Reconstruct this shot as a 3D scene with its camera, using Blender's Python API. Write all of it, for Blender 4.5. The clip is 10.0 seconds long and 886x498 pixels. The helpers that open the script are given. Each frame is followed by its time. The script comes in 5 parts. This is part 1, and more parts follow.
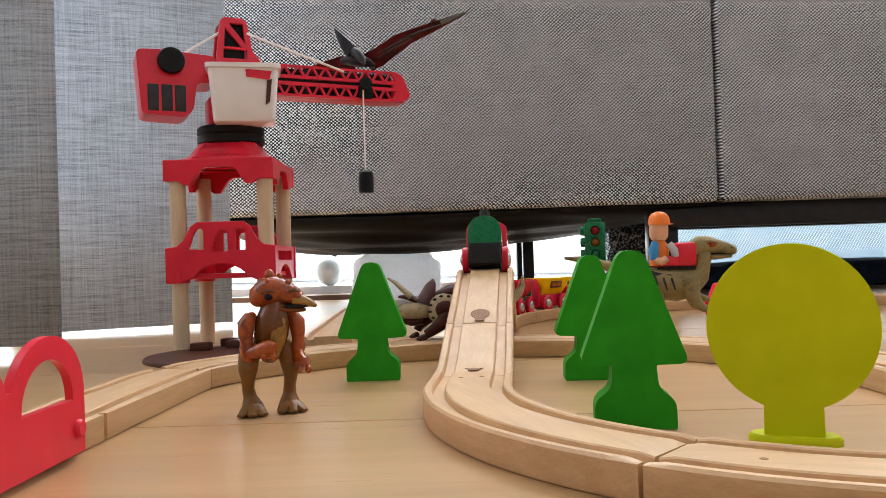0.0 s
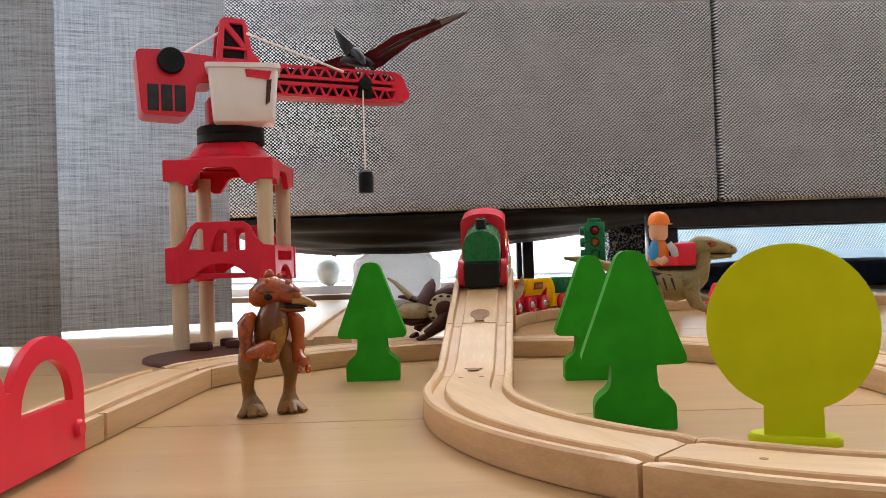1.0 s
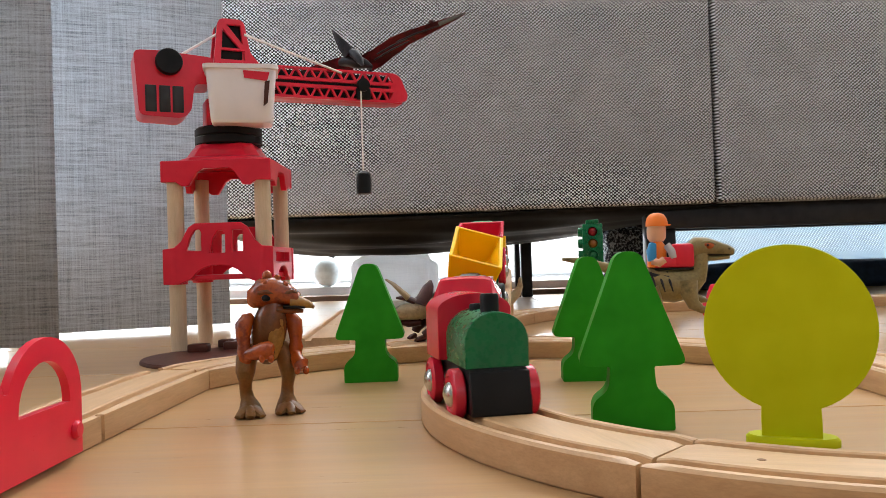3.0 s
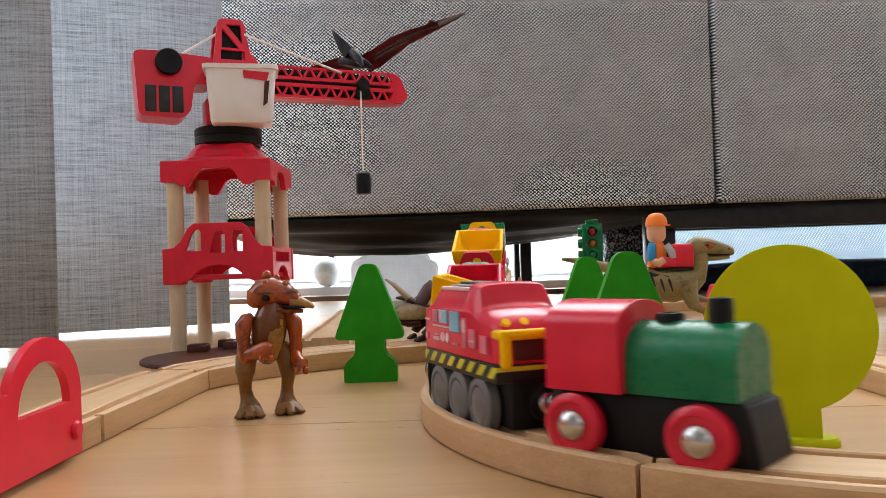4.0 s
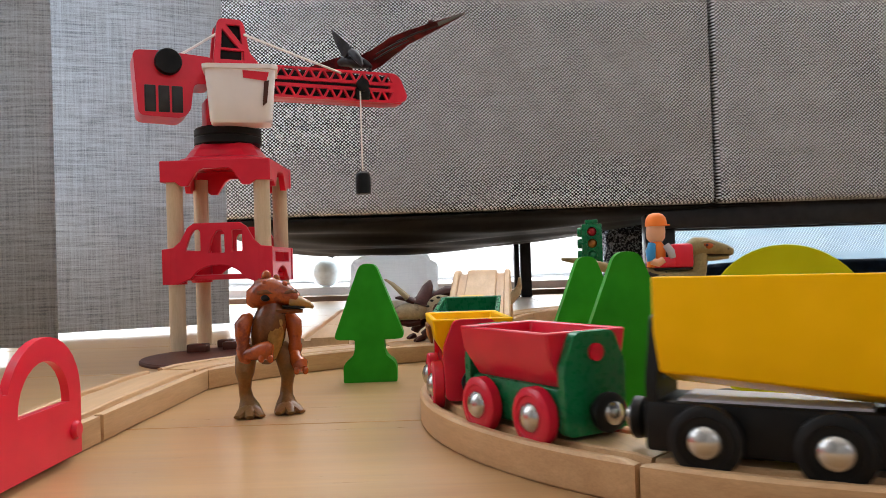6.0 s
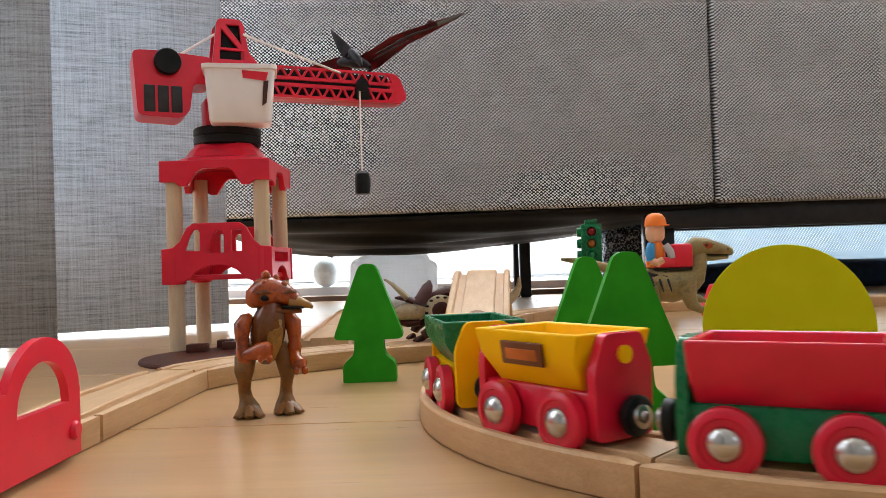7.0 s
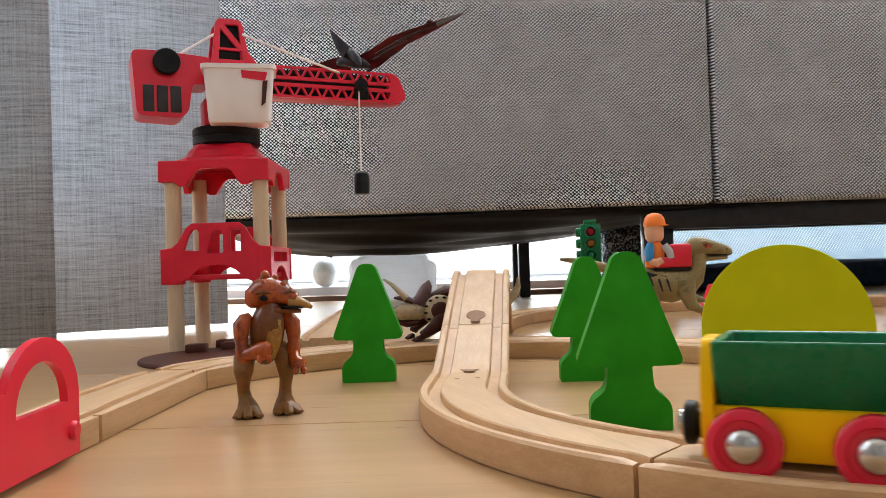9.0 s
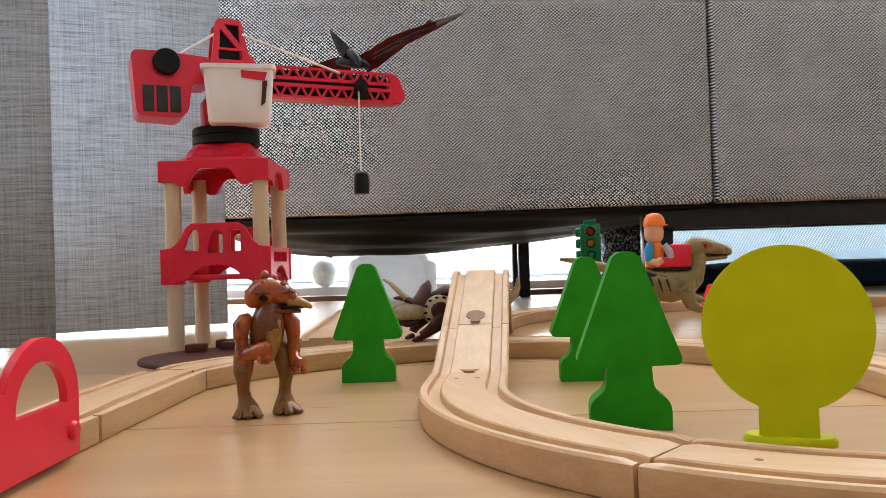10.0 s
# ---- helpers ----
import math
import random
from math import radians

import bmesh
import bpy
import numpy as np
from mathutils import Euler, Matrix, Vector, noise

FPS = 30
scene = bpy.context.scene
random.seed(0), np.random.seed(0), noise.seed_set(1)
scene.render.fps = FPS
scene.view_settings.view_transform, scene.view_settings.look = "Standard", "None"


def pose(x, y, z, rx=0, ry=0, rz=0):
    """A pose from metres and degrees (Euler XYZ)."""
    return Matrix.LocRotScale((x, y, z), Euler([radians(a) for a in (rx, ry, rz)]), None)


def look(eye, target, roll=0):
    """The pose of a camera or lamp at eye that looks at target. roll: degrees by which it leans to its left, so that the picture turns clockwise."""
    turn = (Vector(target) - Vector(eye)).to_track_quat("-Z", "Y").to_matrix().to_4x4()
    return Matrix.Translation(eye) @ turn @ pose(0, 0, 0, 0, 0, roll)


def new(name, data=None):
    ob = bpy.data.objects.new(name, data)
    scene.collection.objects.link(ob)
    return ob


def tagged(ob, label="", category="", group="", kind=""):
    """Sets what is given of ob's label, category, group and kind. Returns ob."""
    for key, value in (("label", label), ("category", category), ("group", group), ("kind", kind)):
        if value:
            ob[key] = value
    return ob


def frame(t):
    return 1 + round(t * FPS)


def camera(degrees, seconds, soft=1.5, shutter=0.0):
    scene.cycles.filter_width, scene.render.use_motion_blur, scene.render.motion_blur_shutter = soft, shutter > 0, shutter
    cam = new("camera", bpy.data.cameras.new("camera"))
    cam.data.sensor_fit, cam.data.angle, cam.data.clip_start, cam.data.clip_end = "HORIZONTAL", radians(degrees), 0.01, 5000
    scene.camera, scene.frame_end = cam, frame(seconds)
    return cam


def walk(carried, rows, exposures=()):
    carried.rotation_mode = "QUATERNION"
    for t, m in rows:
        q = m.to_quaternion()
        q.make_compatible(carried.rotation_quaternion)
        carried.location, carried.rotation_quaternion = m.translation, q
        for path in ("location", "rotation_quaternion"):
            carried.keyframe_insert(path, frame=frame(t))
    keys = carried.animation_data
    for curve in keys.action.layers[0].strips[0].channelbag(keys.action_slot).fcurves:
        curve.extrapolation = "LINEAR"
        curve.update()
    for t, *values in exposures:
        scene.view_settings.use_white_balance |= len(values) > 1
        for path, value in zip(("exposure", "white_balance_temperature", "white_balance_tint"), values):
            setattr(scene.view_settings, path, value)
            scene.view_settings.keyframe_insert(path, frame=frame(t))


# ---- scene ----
MM = 0.001
EYE = Vector((0.0, 0.0, 0.0685))
LENS = 57.64
FOCAL = 1424.8

cam = camera(LENS, 10.0, soft=0.8, shutter=0.5)


def aim(right, up):
    """Camera turned by small amounts, in thousandths of the focal length."""
    yaw, tilt = right / FOCAL, 0.0162 + up / FOCAL
    return look(EYE, EYE + Vector((math.sin(yaw) * math.cos(tilt), math.cos(yaw) * math.cos(tilt), math.sin(tilt))), roll=-1.85)


walk(cam, [(0.0, aim(-8.0, -2.0)), (0.5, aim(-8.0, -2.0)), (1.0, aim(-7.6, -2.0)), (1.5, aim(-7.2, -1.8)), (1.6, aim(-7.0, -1.6)),
           (1.75, aim(-4.6, -0.2)), (2.0, aim(-4.4, 0.0)), (2.5, aim(-4.2, 0.0)), (4.0, aim(-3.6, 0.0)), (4.5, aim(-3.3, 0.0)),
           (5.5, aim(-3.1, 0.0)), (7.0, aim(-1.9, 0.0)), (8.0, aim(-0.9, 0.0)), (9.0, aim(-0.4, 0.0)), (10.0, aim(0.0, 0.0))])

# ---- light ----
world = bpy.data.worlds.new("sky")
scene.world = world
world.use_nodes = True
wn = world.node_tree.nodes
sky = wn.new("ShaderNodeTexSky")
sky.sky_type, sky.sun_disc = "NISHITA", False
sky.sun_elevation, sky.sun_rotation = radians(62.5), radians(-13)
wn["Background"].inputs["Strength"].default_value = 0.12
world.node_tree.links.new(sky.outputs["Color"], wn["Background"].inputs["Color"])


def lamp(name, kind, m, energy, color, sx=1.0, sy=1.0, angle=0.5):
    data = bpy.data.lights.new(name, kind)
    data.energy, data.color = energy, color
    if kind == "AREA":
        data.shape, data.size, data.size_y = "RECTANGLE", sx, sy
    else:
        data.angle = radians(angle)
    ob = new(name, data)
    ob.matrix_world = m
    return ob


lamp("sun", "SUN", look((-0.9, 4.33, 7.0), (-0.12, 0.9, 0.0)), 4.5, (1.0, 0.95, 0.88))
lamp("rear_window_daylight", "AREA", look((0.3, 1.86, 1.15), (0.3, 0.0, 1.05)), 138.0, (0.93, 0.97, 1.0), 3.4, 2.1)
lamp("west_window_daylight", "AREA", look((-1.56, 0.62, 1.25), (-0.2, 0.62, 0.2)), 11.0, (0.94, 0.97, 1.0), 1.3, 1.5)
# fill lamp added behind the camera to brighten the sofa and other fronts
lamp("south_fill", "AREA", look((1.65, -2.66, 1.75), (0.5, 1.1, 0.45)), 4.6, (0.97, 0.98, 1.0), 1.4, 0.9)
scene.view_settings.exposure = 0.40

# ---- materials ----


def nodes_of(name):
    m = bpy.data.materials.new(name)
    m.use_nodes = True
    t = m.node_tree
    return m, t, t.nodes["Principled BSDF"], t.nodes, t.links


def mapped(n, l, scale, kind="Object"):
    tc, mp = n.new("ShaderNodeTexCoord"), n.new("ShaderNodeMapping")
    mp.inputs["Scale"].default_value = scale
    l.new(tc.outputs[kind], mp.inputs["Vector"])
    return mp.outputs["Vector"]


def noise_tex(n, l, vec, scale, detail=3.0, rough=0.55):
    x = n.new("ShaderNodeTexNoise")
    x.inputs["Scale"].default_value, x.inputs["Detail"].default_value, x.inputs["Roughness"].default_value = scale, detail, rough
    l.new(vec, x.inputs["Vector"])
    return x.outputs["Fac"]


def ramp(n, l, fac, stops):
    r = n.new("ShaderNodeValToRGB")
    e = r.color_ramp.elements
    while len(e) < len(stops):
        e.new(0.5)
    for el, (p, c) in zip(e, stops):
        el.position, el.color = p, (*c, 1.0)
    l.new(fac, r.inputs["Fac"])
    return r.outputs["Color"]


def mathn(n, l, op, a, b=None):
    x = n.new("ShaderNodeMath")
    x.operation = op
    for i, v in enumerate((a, b)):
        if v is None:
            continue
        if isinstance(v, (int, float)):
            x.inputs[i].default_value = v
        else:
            l.new(v, x.inputs[i])
    return x.outputs[0]


def mixc(n, l, fac, a, b, blend="MIX"):
    x = n.new("ShaderNodeMix")
    x.data_type, x.blend_type = "RGBA", blend
    for i, v in ((0, fac), (6, a), (7, b)):
        if isinstance(v, (int, float)):
            x.inputs[i].default_value = v
        elif isinstance(v, tuple):
            x.inputs[i].default_value = (*v, 1.0)
        else:
            l.new(v, x.inputs[i])
    return x.outputs[2]


def bump(n, l, bsdf, h, strength, dist=0.0005):
    b = n.new("ShaderNodeBump")
    b.inputs["Strength"].default_value, b.inputs["Distance"].default_value = strength, dist
    l.new(h, b.inputs["Height"])
    l.new(b.outputs["Normal"], bsdf.inputs["Normal"])


def plastic(name, c, rough=0.35, vary=0.12, coat=0.0, metal=0.0, sss=0.0, gloss=0.32):
    """Moulded plastic or lacquer with faint mottling, scuffs and uneven gloss."""
    m, t, b, n, l = nodes_of(name)
    v = mapped(n, l, (1, 1, 1))
    big, fine = noise_tex(n, l, v, 60, 2), noise_tex(n, l, v, 420, 2)
    dark = tuple(x * (1 - vary) for x in c)
    lite = tuple(min(1, x * (1 + vary) + 0.004) for x in c)
    l.new(ramp(n, l, big, [(0.3, dark), (0.7, lite)]), b.inputs["Base Color"])
    rr = mathn(n, l, "MULTIPLY_ADD", fine, 0.10)
    rr.node.inputs[2].default_value = rough - 0.05
    l.new(rr, b.inputs["Roughness"])
    b.inputs["Specular IOR Level"].default_value = 0.5 if metal else gloss
    b.inputs["Metallic"].default_value, b.inputs["Coat Weight"].default_value = metal, coat
    if sss:
        b.inputs["Subsurface Weight"].default_value, b.inputs["Subsurface Scale"].default_value = sss, 0.002
    bump(n, l, b, big, 0.05, 0.0003)
    return m


def wood(name, pale, dark, along, scale=1.0, rough=0.5, streak=1.0, coat=0.0):
    """Grain running along one axis: 0, 1 or 2."""
    m, t, b, n, l = nodes_of(name)
    s = [26 * scale] * 3
    s[along] = 2.2 * scale
    info = n.new("ShaderNodeObjectInfo")
    tc, mp, add = n.new("ShaderNodeTexCoord"), n.new("ShaderNodeMapping"), n.new("ShaderNodeVectorMath")
    mp.inputs["Scale"].default_value = s
    l.new(tc.outputs["Object"], add.inputs[0])
    l.new(info.outputs["Random"], add.inputs[1])
    l.new(add.outputs[0], mp.inputs["Vector"])
    v = mp.outputs["Vector"]
    g1, g2 = noise_tex(n, l, v, 3.0, 6, 0.62), noise_tex(n, l, v, 22.0, 4, 0.7)
    big = noise_tex(n, l, add.outputs[0], 9.0 * scale, 2)
    mid = tuple((p + d) / 2 for p, d in zip(pale, dark))
    base = ramp(n, l, g1, [(0.28, dark), (0.5, mid), (0.68, pale)])
    base = mixc(n, l, 0.35 * streak, base, ramp(n, l, g2, [(0.35, tuple(d * 0.8 for d in dark)), (0.6, pale)]))
    base = mixc(n, l, 0.28, base, ramp(n, l, big, [(0.3, tuple(p * 0.82 for p in pale)), (0.7, tuple(min(1, p * 1.1) for p in pale))]))
    shade = ramp(n, l, info.outputs["Random"], [(0.0, (0.90, 0.88, 0.86)), (1.0, (1.0, 1.0, 1.0))])
    l.new(mixc(n, l, 1.0, base, shade, "MULTIPLY"), b.inputs["Base Color"])
    rr = mathn(n, l, "MULTIPLY_ADD", g2, 0.25)
    rr.node.inputs[2].default_value = rough - 0.12
    l.new(rr, b.inputs["Roughness"])
    b.inputs["Coat Weight"].default_value = coat
    bump(n, l, b, g2, 0.12, 0.0003)
    return m


def tweed():
    """Coarse salt-and-pepper upholstery weave: short pale dashes of yarn in staggered rows over black."""
    m, t, b, n, l = nodes_of("grey tweed upholstery")
    v = mapped(n, l, (1, 1, 1))
    sep, com = n.new("ShaderNodeSeparateXYZ"), n.new("ShaderNodeCombineXYZ")
    l.new(v, sep.inputs[0])
    wob, wob2 = noise_tex(n, l, v, 60, 2), noise_tex(n, l, v, 14, 2)
    u = mathn(n, l, "ADD", mathn(n, l, "ADD", sep.outputs[0], mathn(n, l, "MULTIPLY", sep.outputs[1], 0.35)), mathn(n, l, "MULTIPLY", wob, 0.0007))
    w = mathn(n, l, "ADD", sep.outputs[2], mathn(n, l, "ADD", mathn(n, l, "MULTIPLY", wob, 0.0007), mathn(n, l, "MULTIPLY", wob2, 0.003)))
    # yarn loops lie on the diagonal
    l.new(mathn(n, l, "MULTIPLY", mathn(n, l, "ADD", u, mathn(n, l, "MULTIPLY", w, 1.15)), 1 / 0.0053), com.inputs[0])
    l.new(mathn(n, l, "MULTIPLY", mathn(n, l, "SUBTRACT", u, mathn(n, l, "MULTIPLY", w, 1.15)), 1 / 0.0053), com.inputs[1])
    vo = n.new("ShaderNodeTexVoronoi")
    vo.voronoi_dimensions, vo.feature = "2D", "F1"
    vo.inputs["Scale"].default_value, vo.inputs["Randomness"].default_value = 1.0, 0.16
    l.new(com.outputs[0], vo.inputs["Vector"])
    cell = n.new("ShaderNodeSeparateColor")
    l.new(vo.outputs["Color"], cell.inputs[0])
    rnd, big = noise_tex(n, l, v, 520, 3, 0.7), noise_tex(n, l, v, 9, 3)
    h = mathn(n, l, "SUBTRACT", 1.06, mathn(n, l, "MULTIPLY", vo.outputs["Distance"], 1.60))
    h = mathn(n, l, "ADD", h, mathn(n, l, "MULTIPLY", mathn(n, l, "SUBTRACT", cell.outputs[0], 0.5), 0.16))
    h = mathn(n, l, "ADD", h, mathn(n, l, "MULTIPLY", mathn(n, l, "SUBTRACT", rnd, 0.5), 0.30))
    h = mathn(n, l, "ADD", h, mathn(n, l, "MULTIPLY", mathn(n, l, "SUBTRACT", big, 0.5), 0.10))
    rowv = noise_tex(n, l, mapped(n, l, (3, 3, 260)), 1.0, 3, 0.7)
    h = mathn(n, l, "ADD", h, mathn(n, l, "MULTIPLY", mathn(n, l, "SUBTRACT", rowv, 0.5), 0.26))
    l.new(ramp(n, l, h, [(0.30, (0.014, 0.015, 0.018)), (0.42, (0.20, 0.212, 0.236)), (0.58, (0.87, 0.925, 0.985))]), b.inputs["Base Color"])
    b.inputs["Roughness"].default_value = 0.95
    b.inputs["Specular IOR Level"].default_value = 0.1
    bump(n, l, b, h, 0.45, 0.0010)
    return m


def linen(name, pale, dark, through_light):
    """Slubbed curtain cloth that lets some daylight through."""
    m, t, b, n, l = nodes_of(name)
    hz = noise_tex(n, l, mapped(n, l, (18, 18, 430)), 1.5, 4, 0.65)
    vt = noise_tex(n, l, mapped(n, l, (400, 400, 9)), 1.5, 4, 0.65)
    fine = noise_tex(n, l, mapped(n, l, (1, 1, 1)), 700, 2)
    mixv = mathn(n, l, "ADD", mathn(n, l, "MULTIPLY", hz, 0.5), mathn(n, l, "ADD", mathn(n, l, "MULTIPLY", vt, 0.32), mathn(n, l, "MULTIPLY", fine, 0.18)))
    col = ramp(n, l, mixv, [(0.37, dark), (0.5, tuple(0.62 * p + 0.38 * d for p, d in zip(pale, dark))), (0.61, pale)])
    l.new(col, b.inputs["Base Color"])
    b.inputs["Roughness"].default_value = 0.9
    b.inputs["Specular IOR Level"].default_value = 0.1
    bump(n, l, b, mixv, 0.5, 0.0008)
    tr, mx = n.new("ShaderNodeBsdfTranslucent"), n.new("ShaderNodeMixShader")
    l.new(col, tr.inputs["Color"])
    mx.inputs["Fac"].default_value = through_light
    l.new(b.outputs[0], mx.inputs[1])
    l.new(tr.outputs[0], mx.inputs[2])
    l.new(mx.outputs[0], n["Material Output"].inputs["Surface"])
    return m


def netting():
    """Open blue-grey woven blind with fine holes."""
    m, t, b, n, l = nodes_of("blue-grey woven blind")
    v = mapped(n, l, (1, 1, 1))
    sep = n.new("ShaderNodeSeparateXYZ")
    l.new(v, sep.inputs[0])
    k = 2 * math.pi / 0.0062
    p = mathn(n, l, "MULTIPLY", mathn(n, l, "SINE", mathn(n, l, "MULTIPLY", mathn(n, l, "ADD", sep.outputs[0], mathn(n, l, "MULTIPLY", sep.outputs[2], 0.4)), k)),
              mathn(n, l, "SINE", mathn(n, l, "MULTIPLY", sep.outputs[2], k)))
    hole = mathn(n, l, "GREATER_THAN", mathn(n, l, "ADD", p, mathn(n, l, "MULTIPLY", noise_tex(n, l, v, 40, 2), 0.5)), 0.52)
    l.new(ramp(n, l, noise_tex(n, l, v, 30, 3), [(0.3, (0.05, 0.08, 0.11)), (0.7, (0.14, 0.20, 0.25))]), b.inputs["Base Color"])
    b.inputs["Roughness"].default_value = 0.8
    tr, ad, tp, mx = n.new("ShaderNodeBsdfTranslucent"), n.new("ShaderNodeMixShader"), n.new("ShaderNodeBsdfTransparent"), n.new("ShaderNodeMixShader")
    tr.inputs["Color"].default_value = (0.15, 0.25, 0.32, 1)
    ad.inputs["Fac"].default_value = 0.6
    l.new(b.outputs[0], ad.inputs[1])
    l.new(tr.outputs[0], ad.inputs[2])
    l.new(hole, mx.inputs["Fac"])
    l.new(ad.outputs[0], mx.inputs[1])
    l.new(tp.outputs[0], mx.inputs[2])
    l.new(mx.outputs[0], n["Material Output"].inputs["Surface"])
    return m


def spotted(name, base, patch, scale, cut, rough=0.3):
    """Moulded animal skin with painted blotches."""
    m, t, b, n, l = nodes_of(name)
    v = mapped(n, l, (1, 1, 1))
    a = noise_tex(n, l, v, scale, 4, 0.6)
    f = noise_tex(n, l, v, scale * 9, 3)
    c = ramp(n, l, a, [(cut - 0.06, base), (cut + 0.05, patch)])
    c = mixc(n, l, 0.25, c, ramp(n, l, f, [(0.3, tuple(x * 0.5 for x in base)), (0.7, tuple(min(1, x * 1.5) for x in base))]))
    l.new(c, b.inputs["Base Color"])
    b.inputs["Roughness"].default_value = rough
    b.inputs["Specular IOR Level"].default_value = 0.5 if rough < 0.3 else 0.22
    bump(n, l, b, f, 0.25, 0.0005)
    return m


def striped(name, a, c, period, slant):
    """Slanting warning stripes."""
    m, t, b, n, l = nodes_of(name)
    v = mapped(n, l, (1, 1, 1))
    sep = n.new("ShaderNodeSeparateXYZ")
    l.new(v, sep.inputs[0])
    f = mathn(n, l, "FRACT", mathn(n, l, "MULTIPLY", mathn(n, l, "ADD", sep.outputs[0], mathn(n, l, "MULTIPLY", sep.outputs[2], slant)), 1 / period))
    inside = mathn(n, l, "MULTIPLY", mathn(n, l, "GREATER_THAN", sep.outputs[2], 0.0202), mathn(n, l, "LESS_THAN", sep.outputs[2], 0.0242))
    l.new(mixc(n, l, mathn(n, l, "MULTIPLY", inside, mathn(n, l, "GREATER_THAN", f, 0.5)), a, c), b.inputs["Base Color"])
    b.inputs["Roughness"].default_value = 0.4
    return m


RED = plastic("red toy plastic", (0.74, 0.012, 0.04), 0.3, 0.05, gloss=0.4)
RED_TRAIN = plastic("raspberry red lacquered plastic", (0.66, 0.011, 0.038), 0.24, 0.08, gloss=0.42)
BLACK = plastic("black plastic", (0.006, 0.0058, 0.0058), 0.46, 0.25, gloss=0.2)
GREY_WHEEL = plastic("grey plastic", (0.155, 0.146, 0.14), 0.5, 0.15)
PRINT_WHITE = plastic("pinkish white print", (0.72, 0.46, 0.50), 0.35, 0.15)
DARK_GLASS = plastic("smoked plastic", (0.03, 0.03, 0.032), 0.4, 0.25)
WHITE = plastic("white plastic", (0.93, 0.90, 0.935), 0.36, 0.02)
CORD = plastic("white cord", (0.88, 0.87, 0.84), 0.9, 0.1)
GREEN_LEAF = plastic("green lacquered wood", (0.019, 0.29, 0.009), 0.5, 0.12, gloss=0.16)
LIME = plastic("lime lacquered wood", (0.53, 0.56, 0.004), 0.5, 0.05, gloss=0.1)
GREEN_TRAIN = plastic("bottle green plastic", (0.004, 0.150, 0.052), 0.28, 0.1, gloss=0.28)
YELLOW = plastic("yellow plastic", (0.94, 0.52, 0.001), 0.34, 0.04, gloss=0.1)
METAL = plastic("nickel-plated steel", (0.55, 0.53, 0.50), 0.22, 0.06, metal=1.0)
BROWN = plastic("dark brown plastic", (0.085, 0.022, 0.012), 0.45, 0.2)
LABEL_ORANGE = plastic("printed orange", (0.50, 0.12, 0.015), 0.4, 0.35)
ORANGE = plastic("orange plastic", (0.85, 0.20, 0.02), 0.4, 0.06)
BLUE = plastic("blue plastic", (0.03, 0.24, 0.50), 0.4, 0.06)
FLESH = plastic("flesh plastic", (0.75, 0.42, 0.26), 0.42, 0.05, sss=0.1)
STEEL_GREY = plastic("light grey plastic", (0.50, 0.50, 0.54), 0.4, 0.08)
PEARL = plastic("pearly glass", (0.66, 0.76, 0.80), 0.16, 0.15, coat=0.5)
SPECKLE = spotted("black cloth with pale specks", (0.014, 0.022, 0.042), (0.66, 0.76, 0.86), 230, 0.55, 0.6)
NAVY = plastic("navy cloth", (0.012, 0.03, 0.06), 0.9, 0.3)
WHITE_PAINT = plastic("white paint", (0.78, 0.78, 0.77), 0.55, 0.04)
# grey of the unseen walls is picked for how much light they bounce
WALL_PAINT = plastic("greige wall paint", (0.38, 0.38, 0.385), 0.85, 0.03)
BLACK_STEEL = plastic("black powder-coated steel", (0.012, 0.013, 0.016), 0.38, 0.2)
LINING = plastic("black underlining cloth", (0.0035, 0.004, 0.0055), 0.5, 0.4, gloss=0.24)
LABEL = plastic("brown printed label", (0.16, 0.05, 0.012), 0.4, 0.3)
PALE_BLUE = plastic("pale blue printed window", (0.22, 0.50, 0.62), 0.3, 0.15)
# print on the red side, paled to pink by a window reflection in its colour
PINK = plastic("printed panel with pink window sheen", (0.66, 0.15, 0.21), 0.35, 0.3)
LENS_RED = plastic("dark red lens", (0.26, 0.008, 0.014), 0.25, 0.1)
LENS_AMBER = plastic("dark amber lens", (0.22, 0.085, 0.012), 0.25, 0.1)
STRIPES = striped("black and yellow warning stripes", (0.008, 0.008, 0.008), (0.62, 0.56, 0.015), 0.0098, -1.2)
BEECH = wood("beech wood", (0.71, 0.46, 0.245), (0.48, 0.265, 0.115), 0, 2.2, 0.46, 0.8)
BEECH_POST = wood("beech dowel", (0.74, 0.58, 0.40), (0.58, 0.42, 0.26), 2, 3.0, 0.5)
SOCKET = wood("shaded beech socket", (0.30, 0.15, 0.065), (0.19, 0.09, 0.036), 0, 3.0, 0.7)
OAK = wood("oiled oak laminate", (0.58, 0.36, 0.172), (0.37, 0.20, 0.08), 0, 0.45, 0.32, 0.9, 0.12)
THRESHOLD = wood("brown threshold wood", (0.22, 0.12, 0.07), (0.13, 0.07, 0.04), 0, 1.0, 0.5)
TWEED = tweed()
LINEN = linen("grey slub linen", (0.66, 0.71, 0.76), (0.252, 0.275, 0.308), 0.46)
NET = netting()
BAG_CLOTH = linen("pale translucent bag cloth", (0.88, 0.89, 0.90), (0.80, 0.81, 0.83), 0.62)
COPPER_SKIN = spotted("copper brown glossy skin", (0.145, 0.052, 0.015), (0.21, 0.050, 0.012), 70, 0.55, 0.22)
RUST_SKIN = spotted("rust orange glossy skin", (0.38, 0.072, 0.011), (0.16, 0.030, 0.010), 95, 0.57, 0.17)
OLIVE_SKIN = spotted("olive tan skin", (0.27, 0.205, 0.088), (0.13, 0.11, 0.05), 55, 0.58, 0.38)
